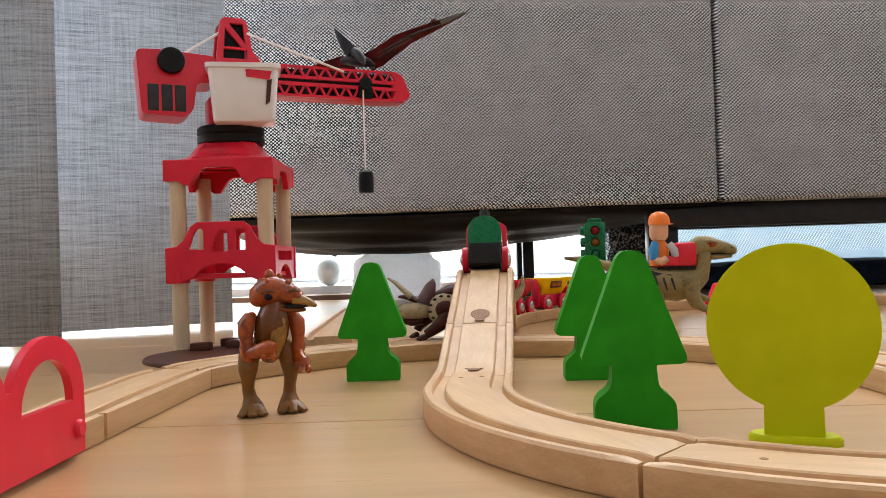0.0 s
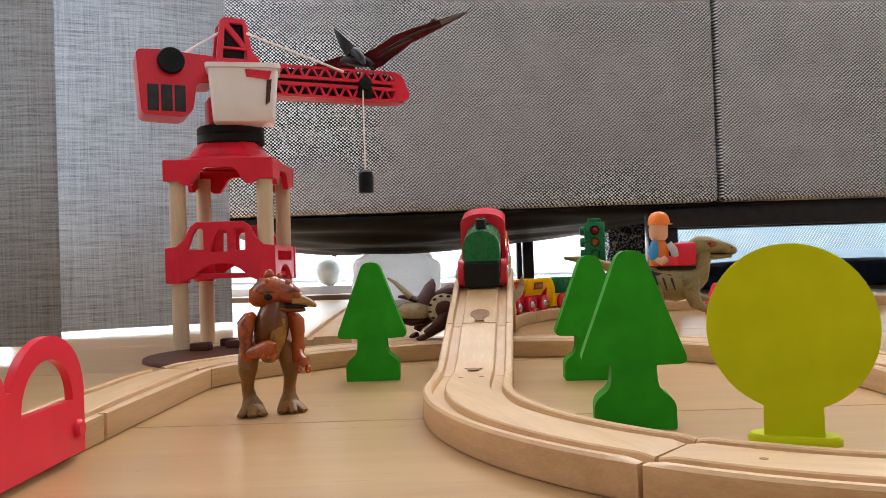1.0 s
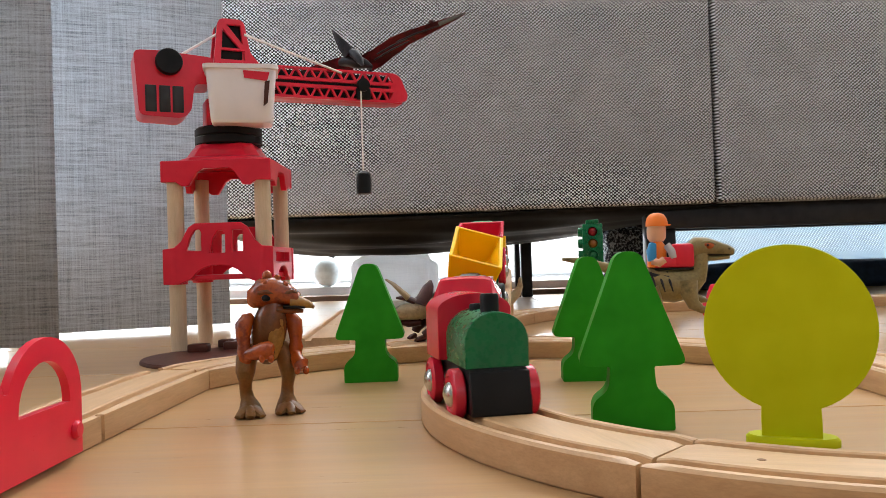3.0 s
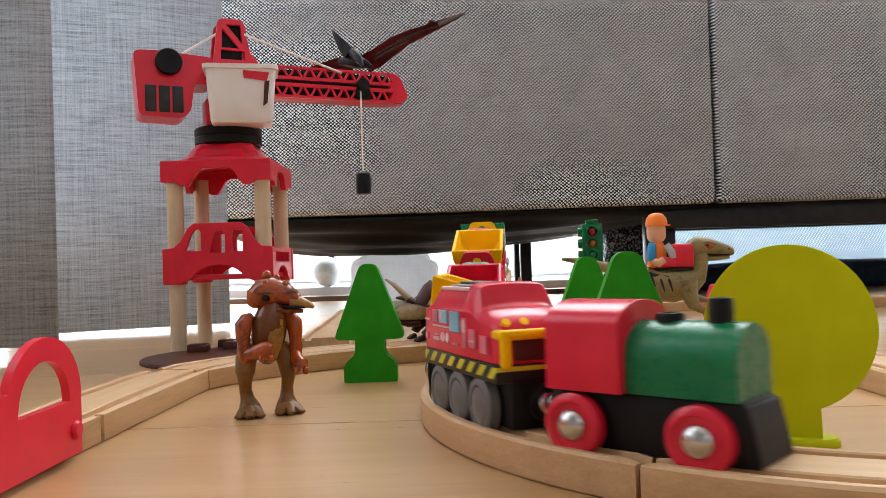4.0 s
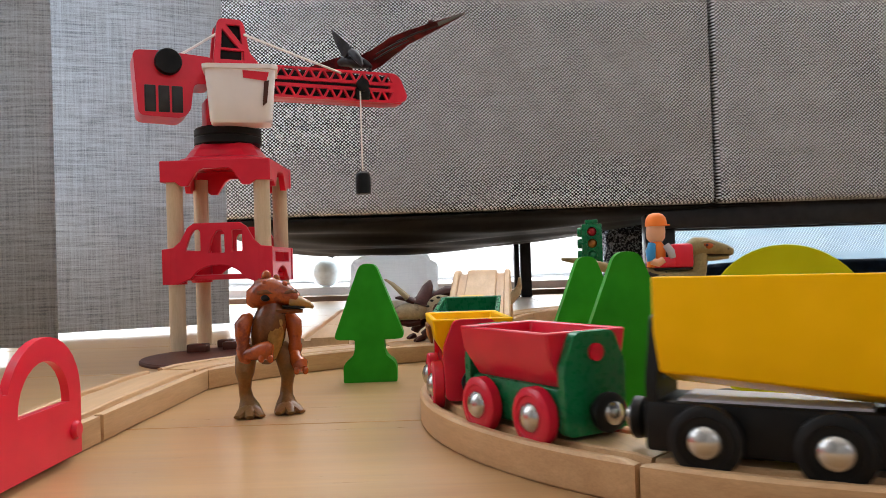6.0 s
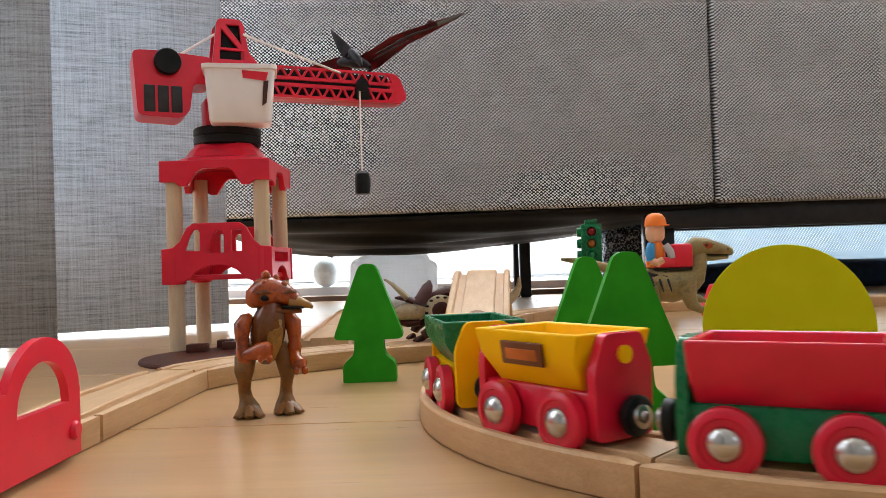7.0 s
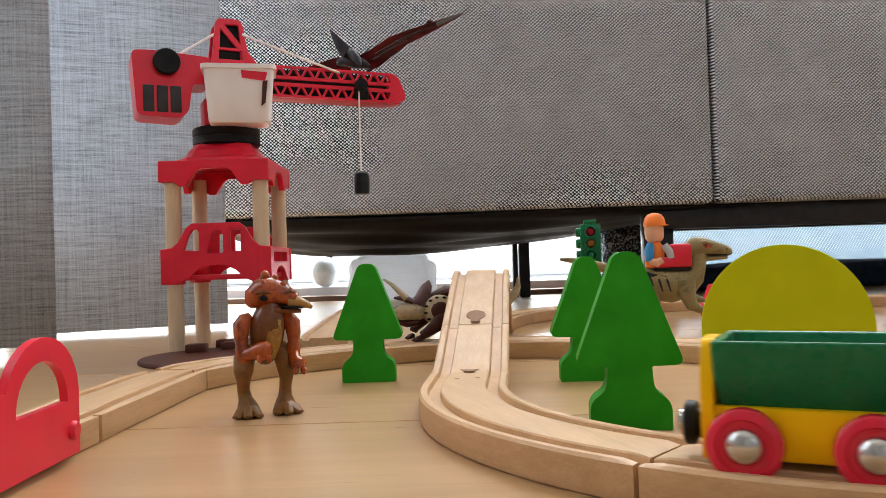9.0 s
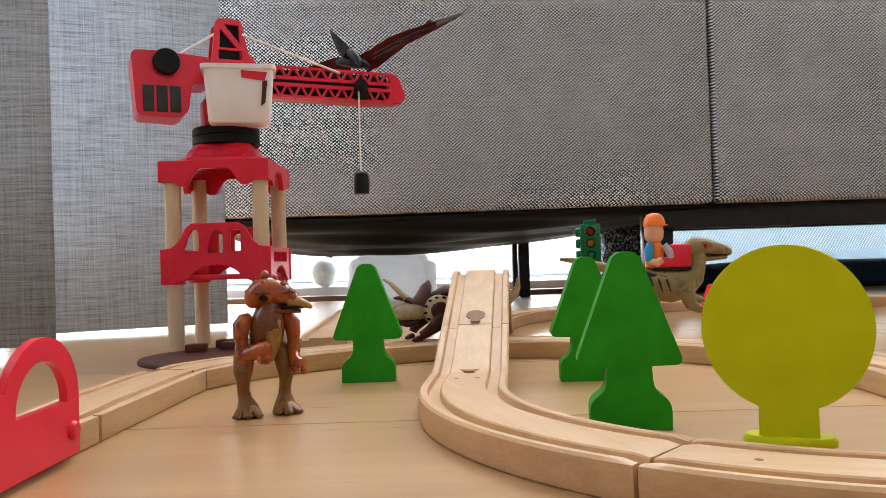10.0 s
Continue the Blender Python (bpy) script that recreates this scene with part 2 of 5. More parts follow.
TAN_SKIN = spotted("tan skin with dark patches", (0.40, 0.32, 0.21), (0.045, 0.018, 0.014), 62, 0.54, 0.34)
HORN_SKIN = spotted("tan horn", (0.42, 0.34, 0.22), (0.26, 0.19, 0.11), 90, 0.6, 0.4)
MAROON_SKIN = spotted("maroon brown skin", (0.05, 0.012, 0.010), (0.09, 0.025, 0.018), 60, 0.6, 0.35)
DARK_COPPER_SKIN = spotted("dark brown glossy skin", (0.19, 0.092, 0.027), (0.24, 0.092, 0.022), 90, 0.55, 0.36)
BEAK_SKIN = spotted("ochre beak", (0.33, 0.17, 0.035), (0.20, 0.08, 0.02), 90, 0.6, 0.25)
SLATE_SKIN = spotted("slate grey skin", (0.026, 0.024, 0.028), (0.010, 0.009, 0.011), 70, 0.55, 0.42)
TIP_SKIN = spotted("grey horn skin", (0.13, 0.13, 0.12), (0.06, 0.06, 0.06), 80, 0.6, 0.5)
WING_SKIN = spotted("dark red wing membrane", (0.13, 0.010, 0.014), (0.030, 0.008, 0.010), 60, 0.52, 0.34)

# ---- mesh tools ----


def link_mesh(name, bm, material, smooth=40):
    bmesh.ops.recalc_face_normals(bm, faces=bm.faces)
    me = bpy.data.meshes.new(name)
    bm.to_mesh(me)
    bm.free()
    for mt in (material if isinstance(material, (list, tuple)) else [material]):
        me.materials.append(mt)
    if smooth:
        me.shade_smooth()
        me.set_sharp_from_angle(angle=radians(smooth))
    return new(name, me)


def part(name, bm, material, parent, label="", bevel=0.0, at=None):
    ob = link_mesh(name, bm, material)
    ob.parent = parent
    if at is not None:
        ob.matrix_basis = at
    if label:
        ob["label"] = label
    if bevel:
        b = ob.modifiers.new("edge", "BEVEL")
        b.width, b.segments, b.limit_method, b.angle_limit = bevel, 2, "ANGLE", radians(35)
    return ob


def thing(name, m, label, category, group="", kind=""):
    ob = new(name)
    ob.empty_display_size = 0.02
    ob.matrix_basis = m
    return tagged(ob, label, category, group, kind)


def box(bm, x0, x1, y0, y1, z0, z1, bev=0.0, seg=2, m=None, s=MM):
    r = bmesh.ops.create_cube(bm, size=1.0)["verts"]
    for v in r:
        v.co = Vector(((x0 + x1) / 2 + v.co.x * (x1 - x0), (y0 + y1) / 2 + v.co.y * (y1 - y0), (z0 + z1) / 2 + v.co.z * (z1 - z0))) * s
        if m is not None:
            v.co = m @ v.co
    if bev:
        es = list({e for v in r for e in v.link_edges})
        bmesh.ops.bevel(bm, geom=es, offset=bev * s, segments=seg, profile=0.5, affect="EDGES")
    return bm


def rod(bm, a, b, r0, r1=None, seg=16, s=MM):
    """A cylinder or cone from a to b, with its ends closed."""
    a, b = Vector(a) * s, Vector(b) * s
    r1 = r0 if r1 is None else r1
    q = (b - a).to_track_quat("Z", "Y")
    rings = []
    for p, r in ((a, r0), (b, r1)):
        rings.append([bm.verts.new(p + q @ Vector((math.cos(2 * math.pi * i / seg) * r * s, math.sin(2 * math.pi * i / seg) * r * s, 0))) for i in range(seg)])
    for i in range(seg):
        bm.faces.new((rings[0][i], rings[0][(i + 1) % seg], rings[1][(i + 1) % seg], rings[1][i]))
    bm.faces.new(rings[0][::-1])
    bm.faces.new(rings[1])
    return bm


def lathe(bm, prof, seg=24, m=None, s=MM, cap=True):
    """Turn (radius, height) pairs about z."""
    rings = []
    for r, z in prof:
        if r < 1e-6:
            vs = [bm.verts.new(Vector((0, 0, z)) * s)]
        else:
            vs = [bm.verts.new(Vector((r * math.cos(2 * math.pi * i / seg), r * math.sin(2 * math.pi * i / seg), z)) * s) for i in range(seg)]
        if m is not None:
            for v in vs:
                v.co = m @ v.co
        rings.append(vs)
    for a, b in zip(rings, rings[1:]):
        for i in range(seg):
            j = (i + 1) % seg
            if len(a) == 1:
                bm.faces.new((a[0], b[i], b[j]))
            elif len(b) == 1:
                bm.faces.new((a[i], a[j], b[0]))
            else:
                bm.faces.new((a[i], a[j], b[j], b[i]))
    for ring in (rings[0], rings[-1]):
        if len(ring) > 1 and cap:
            bm.faces.new(ring)
    return bm


def loft(bm, rings, seg=14, s=MM, close=True):
    """Skin over oval cross-sections: (centre, half width, half height), turned along the run of centres."""
    cs = [Vector(r[0]) for r in rings]
    out = []
    for i, (c, w, h) in enumerate(rings):
        d = (cs[min(i + 1, len(cs) - 1)] - cs[max(i - 1, 0)]).normalized()
        if i:
            side = (side - d * d.dot(side)).normalized()
        else:
            side = d.cross(Vector((0, 0, 1)))
            side = side.normalized() if side.length > 0.3 else (Vector((0, 1, 0)) - d * d.y).normalized()
        up = side.cross(d).normalized()
        out.append([bm.verts.new((cs[i] + side * w * math.cos(2 * math.pi * k / seg) + up * h * math.sin(2 * math.pi * k / seg)) * s) for k in range(seg)])
    for a, b in zip(out, out[1:]):
        for k in range(seg):
            bm.faces.new((a[k], a[(k + 1) % seg], b[(k + 1) % seg], b[k]))
    if close:
        bm.faces.new(out[0][::-1])
        bm.faces.new(out[-1])
    return bm


def plate(bm, loops, thick, m=None, s=MM):
    """A flat sheet in the x-z plane with holes, thick along +y from y = 0."""
    edges = []
    for lp in loops:
        vs = [bm.verts.new(Vector((x, 0, z)) * s) for x, z in lp]
        edges += [bm.edges.new((vs[i], vs[(i + 1) % len(vs)])) for i in range(len(vs))]
    fs = [g for g in bmesh.ops.triangle_fill(bm, use_beauty=True, use_dissolve=False, edges=edges)["geom"] if isinstance(g, bmesh.types.BMFace)]
    ex = bmesh.ops.extrude_face_region(bm, geom=fs)["geom"]
    top = [g for g in ex if isinstance(g, bmesh.types.BMVert)]
    for v in top:
        v.co.y += thick * s
    if m is not None:
        al = {v for f in fs for v in f.verts} | set(top)
        for v in al:
            v.co = m @ v.co
    return bm


def arc(cx, cz, rx, rz, a0, a1, n=10):
    return [(cx + rx * math.cos(radians(a0 + (a1 - a0) * i / n)), cz + rz * math.sin(radians(a0 + (a1 - a0) * i / n))) for i in range(n + 1)]


def round_poly(pts, r, n=4, sharp=()):
    """Round the corners of an outline."""
    out = []
    k = len(pts)
    for i, p in enumerate(pts):
        p = Vector(p)
        a, b = Vector(pts[i - 1]) - p, Vector(pts[(i + 1) % k]) - p
        d = min(r if i not in sharp else 0.8, a.length * 0.45, b.length * 0.45)
        a, b = p + a.normalized() * d, p + b.normalized() * d
        for j in range(n + 1):
            u = j / n
            out.append(tuple(a * (1 - u) ** 2 + p * 2 * u * (1 - u) + b * u * u))
    return out


def ball(bm, c, rx, ry=None, rz=None, u=16, v=10, s=MM, m=None):
    ry, rz = ry or rx, rz or rx
    vs = bmesh.ops.create_uvsphere(bm, u_segments=u, v_segments=v, radius=1.0)["verts"]
    for w in vs:
        w.co = (Vector((w.co.x * rx, w.co.y * ry, w.co.z * rz)) + Vector(c)) * s
        if m is not None:
            w.co = m @ w.co
    return bm


def mesh(fn, *a, **k):
    bm = bmesh.new()
    fn(bm, *a, **k)
    return bm

# ---- the room ----


def slab(name, x0, x1, y0, y1, z0, z1, mat, label, bev=0.0):
    ob = link_mesh(name, mesh(box, x0, x1, y0, y1, z0, z1, bev, 2, None, 1.0), mat)
    return tagged(ob, label, name.split("_")[0], "", "structure")


floor = slab("floor", -1.6, 2.5, -2.7, 1.62, -0.06, -0.012, SOCKET, "light oak laminate floor with long planks")
slab("ceiling", -1.7, 2.6, -2.8, 2.0, 2.5, 2.6, WHITE_PAINT, "plain white painted ceiling")
slab("wall_east", 2.5, 2.6, -2.8, 2.0, -0.06, 2.5, WALL_PAINT, "unseen plain wall, grey to limit bounced light")


def wall_with_opening(name, y0, y1, x0, x1, z0, z1, label):
    bm = bmesh.new()
    plate(bm, [[(-1.6, -0.06), (2.5, -0.06), (2.5, 2.5), (-1.6, 2.5)], [(x0, z0), (x1, z0), (x1, z1), (x0, z1)]], y1 - y0, pose(0, y0, 0), 1.0)
    tagged(link_mesh(name, bm, WALL_PAINT, 0), label, "wall", "", "structure")


wall_with_opening("wall_north", 1.88, 1.98, -1.45, 2.1, 0.03, 2.2, "off-white wall round a floor-to-ceiling window")
# unseen south wall; its opening is made up to go with the fill lamp
wall_with_opening("wall_south", -2.78, -2.68, 0.9, 2.4, 1.3, 2.2, "unseen grey wall with an opening for daylight")


def window(name, m, x0, x1, z0, z1, bars):
    w = thing(name, m, "white-framed window full of bright daylight", "window", "", "structure")
    for a, b, c, d in ((x0, x1, z0, z0 + 0.035), (x0, x1, z1 - 0.05, z1), (x0, x0 + 0.05, z0, z1), (x1 - 0.05, x1, z0, z1), *((k - 0.025, k + 0.025, z0, z1) for k in bars)):
        part("window_frame", mesh(box, a, b, -0.03, 0.03, c, d, 0.004, 2, None, 1.0), WHITE_PAINT, w)


window("window_1", pose(0, 1.93, 0), -1.45, 2.1, 0.03, 2.2, (-0.62, 1.2))
window("window_3", pose(-1.65, 0, 0, 0, 0, 90), -0.05, 1.3, 0.5, 2.0, (0.62,))
# made-up window behind the camera, framing the south fill lamp
window("window_south_added", pose(0, -2.73, 0), 0.9, 2.4, 1.3, 2.2, (1.65,))
bm = bmesh.new()
plate(bm, [[(-2.78, -0.06), (1.98, -0.06), (1.98, 2.5), (-2.78, 2.5)], [(-0.05, 0.5), (1.3, 0.5), (1.3, 2.0), (-0.05, 2.0)]], 0.1, pose(-1.6, 0, 0, 0, 0, 90), 1.0)
tagged(link_mesh("wall_west", bm, WALL_PAINT, 0), "unseen grey wall with an opening for daylight", "wall", "", "structure")

glow = bpy.data.materials.new("overcast white distance")
glow.use_nodes = True
gn = glow.node_tree.nodes
gn.remove(gn["Principled BSDF"])
em = gn.new("ShaderNodeEmission")
em.inputs["Color"].default_value, em.inputs["Strength"].default_value = (0.95, 0.98, 1.0, 1), 1.3
glow.node_tree.links.new(em.outputs[0], gn["Material Output"].inputs["Surface"])
bd = tagged(link_mesh("backdrop", mesh(box, -9, 9, 7.0, 7.05, -1.0, 2.4, 0, 2, None, 1.0), glow), "bright white distance outside the window", "backdrop", "", "structure")
slab("ground", -400, 400, 2.0, 800, -0.30, -0.10, WHITE_PAINT, "pale paved ground outside the window")
slab("trim_threshold", -1.6, 2.5, 1.56, 1.62, -0.03, 0.010, THRESHOLD, "dark brown wooden floor threshold", 0.002)
slab("trim_sill", -1.6, 2.5, 1.622, 1.88, -0.05, 0.026, WHITE_PAINT, "white window sill at floor level", 0.003)

# ---- curtains ----


def curtain(name, pts, z0, z1, mat, label, fold, wave, hem=0.0, thick=0.0012):
    """A hanging cloth along a line in plan, with soft folds."""
    line_ = [Vector((*p, 0)) for p in pts]
    bm = bmesh.new()
    cols = []
    n, rows_ = 90, 14
    total = sum((b - a).length for a, b in zip(line_, line_[1:]))
    for i in range(n + 1):
        d = total * i / n
        for a, b in zip(line_, line_[1:]):
            if d <= (b - a).length + 1e-9:
                break
            d -= (b - a).length
        t = (b - a).normalized()
        base, side = a + t * d, Vector((t.y, -t.x, 0))
        ph = 2 * math.pi * (total * i / n) / wave
        col = []
        for j in range(rows_ + 1):
            u = j / rows_
            off = fold * (0.75 * math.sin(ph + 0.25 * math.sin(3 * u)) + 0.25 * math.sin(2.3 * ph + 1.0 + u))
            p = base + side * off
            col.append(bm.verts.new((p.x, p.y, z0 + hem * math.sin(ph * 0.5) + (z1 - z0) * u)))
        cols.append(col)
    for a, b in zip(cols, cols[1:]):
        for j in range(rows_):
            bm.faces.new((a[j], b[j], b[j + 1], a[j + 1]))
    ob = link_mesh(name, bm, mat, 180)
    s = ob.modifiers.new("cloth", "SOLIDIFY")
    s.thickness = thick
    return tagged(ob, label, "curtain")


curtain("curtain", [(-0.70, 0.56), (-0.336, 0.70)], 0.008, 2.3, LINEN, "long grey slub linen curtain hanging to the floor", 0.022, 0.30)
curtain("curtain", [(-0.47, 0.86), (-0.249, 0.925)], 0.004, 2.3, LINEN, "long grey slub linen curtain hanging to the floor", 0.010, 0.34, 0.002)
curtain("woven_blind", [(0.34, 1.70), (1.6, 1.70)], 0.029, 0.35, NET, "blue-grey woven blind glowing with daylight", 0.006, 0.22)

# ---- sofa ----


def make_sofa():
    y0, y1 = 1.12, 1.66
    sofa = thing("sofa", pose(0, y0, 0), "large sofa in salt-and-pepper grey tweed on black legs", "sofa")
    for x0, x1 in ((-0.36, 0.3797), (0.3837, 1.35)):
        bm = mesh(box, x0, x1, 0.0, 0.5, 0.139, 0.62, 0.008, 4, None, 1.0)
        for v in bm.verts:
            if v.co.y < 0.1:
                v.co.y -= 0.006 * math.sin(math.pi * (v.co.z - 0.139) / 0.48)
        part("front_panel", bm, TWEED, sofa)
    bm = bmesh.new()
    nx, ny = 48, 44
    g = [[None] * (ny + 1) for _ in range(nx + 1)]
    for i in range(nx + 1):
        for j in range(ny + 1):
            x, y = -0.352 + 0.802 * i / nx, 0.015 + 0.50 * j / ny
            u, v = i / nx, j / ny
            sag = max(0.0, math.sin(math.pi * min(1, (u * 1.05) ** 0.60))) ** 0.8
            z = 0.137 - 0.050 * sag * math.sin(math.pi * v) ** 0.6 - (0.0034 * math.sin(29 * v + 7 * u) + 0.0018 * math.sin(61 * v - 9 * u)) * sag
            g[i][j] = bm.verts.new((x, y, z))
    for i in range(nx):
        for j in range(ny):
            bm.faces.new((g[i][j], g[i + 1][j], g[i + 1][j + 1], g[i][j + 1]))
    lining = part("underlining", bm, LINING, sofa, "sagging black underlining cloth")
    sd = lining.modifiers.new("cloth", "SOLIDIFY")
    sd.thickness = 0.0015
    part("rail", mesh(box, 0.30, 1.35, 0.03, 0.07, 0.106, 0.1405, 0.002, 2, None, 1.0), BLACK_STEEL, sofa, "black steel rail")
    part("rail", mesh(box, -0.345, 1.35, 0.47, 0.50, 0.115, 0.1405, 0.002, 2, None, 1.0), BLACK_STEEL, sofa, "black steel rail")
    for x, w, y in ((0.1308, 0.0095, 0.36), (0.1475, 0.019, 0.36), (0.298, 0.012, 0.06), (0.326, 0.018, 0.06), (0.98, 0.02, 0.36)):
        part("leg", mesh(box, x - w / 2, x + w / 2, y - 0.012, y + 0.012, 0.0, 0.139, 0.002, 2, None, 1.0), BLACK_STEEL, sofa, "square black steel leg")
    part("backrest", mesh(box, -0.36, 1.35, 0.40, 0.56, 0.60, 0.90, 0.03, 3, None, 1.0), TWEED, sofa)


make_sofa()

# ---- wooden railway ----
HEAD = math.atan2(1, 0.0925)
DX, DY = math.cos(HEAD), math.sin(HEAD)
Y_CURVE, Y_FOOT, Y_CREST, Y_END, Y_FAR = 376.0, 413.0, 587.0, 760.0, 765.0
RADIUS, RADIUS_FAR = 165.0, 245.0


def line_x(y):
    return 11.4 + (y - 415) * 0.0925


def ramp_z(y):
    def ease(u):
        k = 0.12
        if u < k:
            return u * u / (2 * k) / (1 - k)
        if u > 1 - k:
            return 1 - (1 - u) ** 2 / (2 * k) / (1 - k)
        return (u - k / 2) / (1 - k)
    if y < Y_FOOT or y > Y_END:
        return 12.0
    return 12 + 50 * (ease((y - Y_FOOT) / (Y_CREST - Y_FOOT)) if y <= Y_CREST else ease((Y_END - y) / (Y_END - Y_CREST)))


def rail_route():
    """Centre line of the train's track, in its direction of travel; distance 0 is at the crest."""
    rx, ry = DY, -DX
    c = (line_x(Y_FAR) + RADIUS_FAR * rx, Y_FAR + RADIUS_FAR * ry)
    bend = []
    for i in range(int(RADIUS_FAR * math.pi / 2) + 1):
        a = i / RADIUS_FAR
        bend.append((c[0] + RADIUS_FAR * (-rx * math.cos(a) + DX * math.sin(a)), c[1] + RADIUS_FAR * (-ry * math.cos(a) + DY * math.sin(a)), 12.0))
    e = bend[-1]
    pts = [(e[0] + rx * k, e[1] + ry * k, 12.0) for k in range(560, 0, -1)] + bend[::-1]
    y = Y_FAR - 1
    while y > Y_CURVE:
        pts.append((line_x(y), y, ramp_z(y)))
        y -= DY
    c = (line_x(Y_CURVE) + RADIUS * rx, Y_CURVE + RADIUS * ry)
    for i in range(int(RADIUS * radians(200)) + 1):
        a = i / RADIUS
        pts.append((c[0] + RADIUS * (-rx * math.cos(a) - DX * math.sin(a)), c[1] + RADIUS * (-ry * math.cos(a) - DY * math.sin(a)), 12.0))
    p = np.array(pts)
    s = np.r_[0, np.cumsum(np.linalg.norm(np.diff(p, axis=0), axis=1))]
    i0 = int(np.argmax(p[:, 2]))
    return p, s - s[i0]


ROUTE, DIST = rail_route()


def on_route(s):
    return Vector([float(np.interp(s, DIST, ROUTE[:, k])) for k in range(3)])


PROFILE = [(-18.9, 0), (-19.7, 0.5), (-20, 1.3), (-20, 11), (-19, 12), (-16.6, 12), (-16, 11.5), (-15.6, 9), (-10.6, 9), (-10.2, 11.5), (-9.6, 12),
           (9.6, 12), (10.2, 11.5), (10.6, 9), (15.6, 9), (16, 11.5), (16.6, 12), (19, 12), (20, 11), (20, 1.3), (19.7, 0.5), (18.9, 0)]


def track(pts, label, gap=0.45):
    """One grooved wooden piece swept along a run of top-surface points (mm)."""
    ps = [Vector(p) for p in pts]
    d0, d1 = (ps[1] - ps[0]).normalized(), (ps[-1] - ps[-2]).normalized()
    ps[0], ps[-1] = ps[0] + d0 * gap, ps[-1] - d1 * gap
    mid = ps[len(ps) // 2].copy()
    mid.z = 0
    ahead = ps[min(len(ps) - 1, len(ps) // 2 + 1)] - ps[max(0, len(ps) // 2 - 1)]
    m = Matrix.Translation(mid * MM) @ Matrix.Rotation(math.atan2(ahead.y, ahead.x), 4, "Z")
    inv = m.inverted()
    bm = bmesh.new()
    rings = []
    for i, p in enumerate(ps):
        d = ps[min(i + 1, len(ps) - 1)] - ps[max(i - 1, 0)]
        side = Vector((-d.y, d.x, 0)).normalized()
        ends = i in (0, len(ps) - 1)
        ring = []
        for a, z in PROFILE:
            h = p.z - 12 + z
            if ends and z > 11:
                h -= 0.9
            ring.append(bm.verts.new(inv @ (Vector((p.x + side.x * a, p.y + side.y * a, h)) * MM)))
        rings.append(ring)
    n = len(PROFILE)
    for a, b in zip(rings, rings[1:]):
        for k in range(n):
            bm.faces.new((a[k], a[(k + 1) % n], b[(k + 1) % n], b[k]))
    bm.faces.new(rings[0])
    bm.faces.new(rings[-1][::-1])
    ob = link_mesh("wooden_track", bm, BEECH, 30)
    ob.matrix_basis = m
    return tagged(ob, label, "toy track", "wooden railway")


def route_piece(s0, s1, label, step=5.0):
    k = max(2, int((s1 - s0) / step))
    return track([on_route(s0 + (s1 - s0) * i / k) for i in range(k + 1)], label)


S_FOOT = float(np.interp(-413, -ROUTE[560 + int(RADIUS_FAR * math.pi / 2):, 1][:445], DIST[560 + int(RADIUS_FAR * math.pi / 2):][:445]))
ARC45, ARC_FAR = RADIUS * math.pi / 4, RADIUS_FAR * math.pi / 4
CURVED, RAMP, FLAT = "curved beech toy track with two grooves", "sloping beech toy track rising to a crest", "straight beech toy track with two grooves"
route_piece(S_FOOT, S_FOOT + 193.4, CURVED)
route_piece(S_FOOT + 193.4, S_FOOT + 193.4 + ARC45, CURVED)
route_piece(S_FOOT + 193.4 + ARC45, S_FOOT + 193.4 + 2 * ARC45, CURVED)
route_piece(70.5 + 38, S_FOOT, RAMP)
route_piece(0, 70.5 + 38, RAMP)
route_piece(-108, 0, RAMP)
route_piece(-180, -108, RAMP)
route_piece(-290, -180, CURVED)
route_piece(-290 - ARC_FAR, -290, CURVED)
REAR = -290 - ARC_FAR
route_piece(REAR - 76, REAR, CURVED)
REAR -= 76
for k in range(3):
    route_piece(REAR - 144 * (k + 1), REAR - 144 * k, FLAT, 20)


def bend(cx, cy, r, a0, a1, n=14):
    return [(cx + r * math.cos(radians(a0 + (a1 - a0) * i / n)), cy + r * math.sin(radians(a0 + (a1 - a0) * i / n)), 12) for i in range(n + 1)]


def run(x0, y0, x1, y1, n=4):
    return [(x0 + (x1 - x0) * i / n, y0 + (y1 - y0) * i / n, 12) for i in range(n + 1)]


# the ground-level loop that passes under the crest
LX, LY, LR = 23.0, 384.0, 197.0
for y in (467, 326, 187):
    y0 = max(y - 139, 40)
    track(run(-160.8 + (y0 - 325) * 0.026, y0, -160.8 + (y - 325) * 0.026, y), FLAT)
for k in range(4):
    track(bend(LX, LY, LR, 154.5 - 45 * k, 109.5 - 45 * k), CURVED)
for y in (645, 785, 925):
    track(run(-99 - (y - 645) * 0.05, y, -99 - (y - 505) * 0.05, y + 140), FLAT)


def socket_mark(s, label):
    """The keyhole where one piece's peg sits in the next: a flat plate whose brown holds the recess's shade."""
    a, b = on_route(s), on_route(s + 2)
    d = (b - a).normalized()
    side = Vector((-d.y, d.x, 0)).normalized()
    up = d.cross(side)
    up = up if up.z > 0 else -up
    m = Matrix((( -d.x, side.x, up.x, a.x * MM), (-d.y, side.y, up.y, a.y * MM), (-d.z, side.z, up.z, a.z * MM), (0, 0, 0, 1)))
    bm = bmesh.new()
    lp = arc(11, 0, 7.4, 5.9, -150, 150, 16) + [(0, 2.8), (0, -2.8)]
    plate(bm, [lp], 0.35, Matrix.Rotation(radians(90), 4, "X"))
    ob = link_mesh("track_peg", bm, SOCKET, 30)
    ob.matrix_basis = m @ pose(0, 0, 0.05 * MM)
    tagged(ob, label, "track peg", "wooden railway")


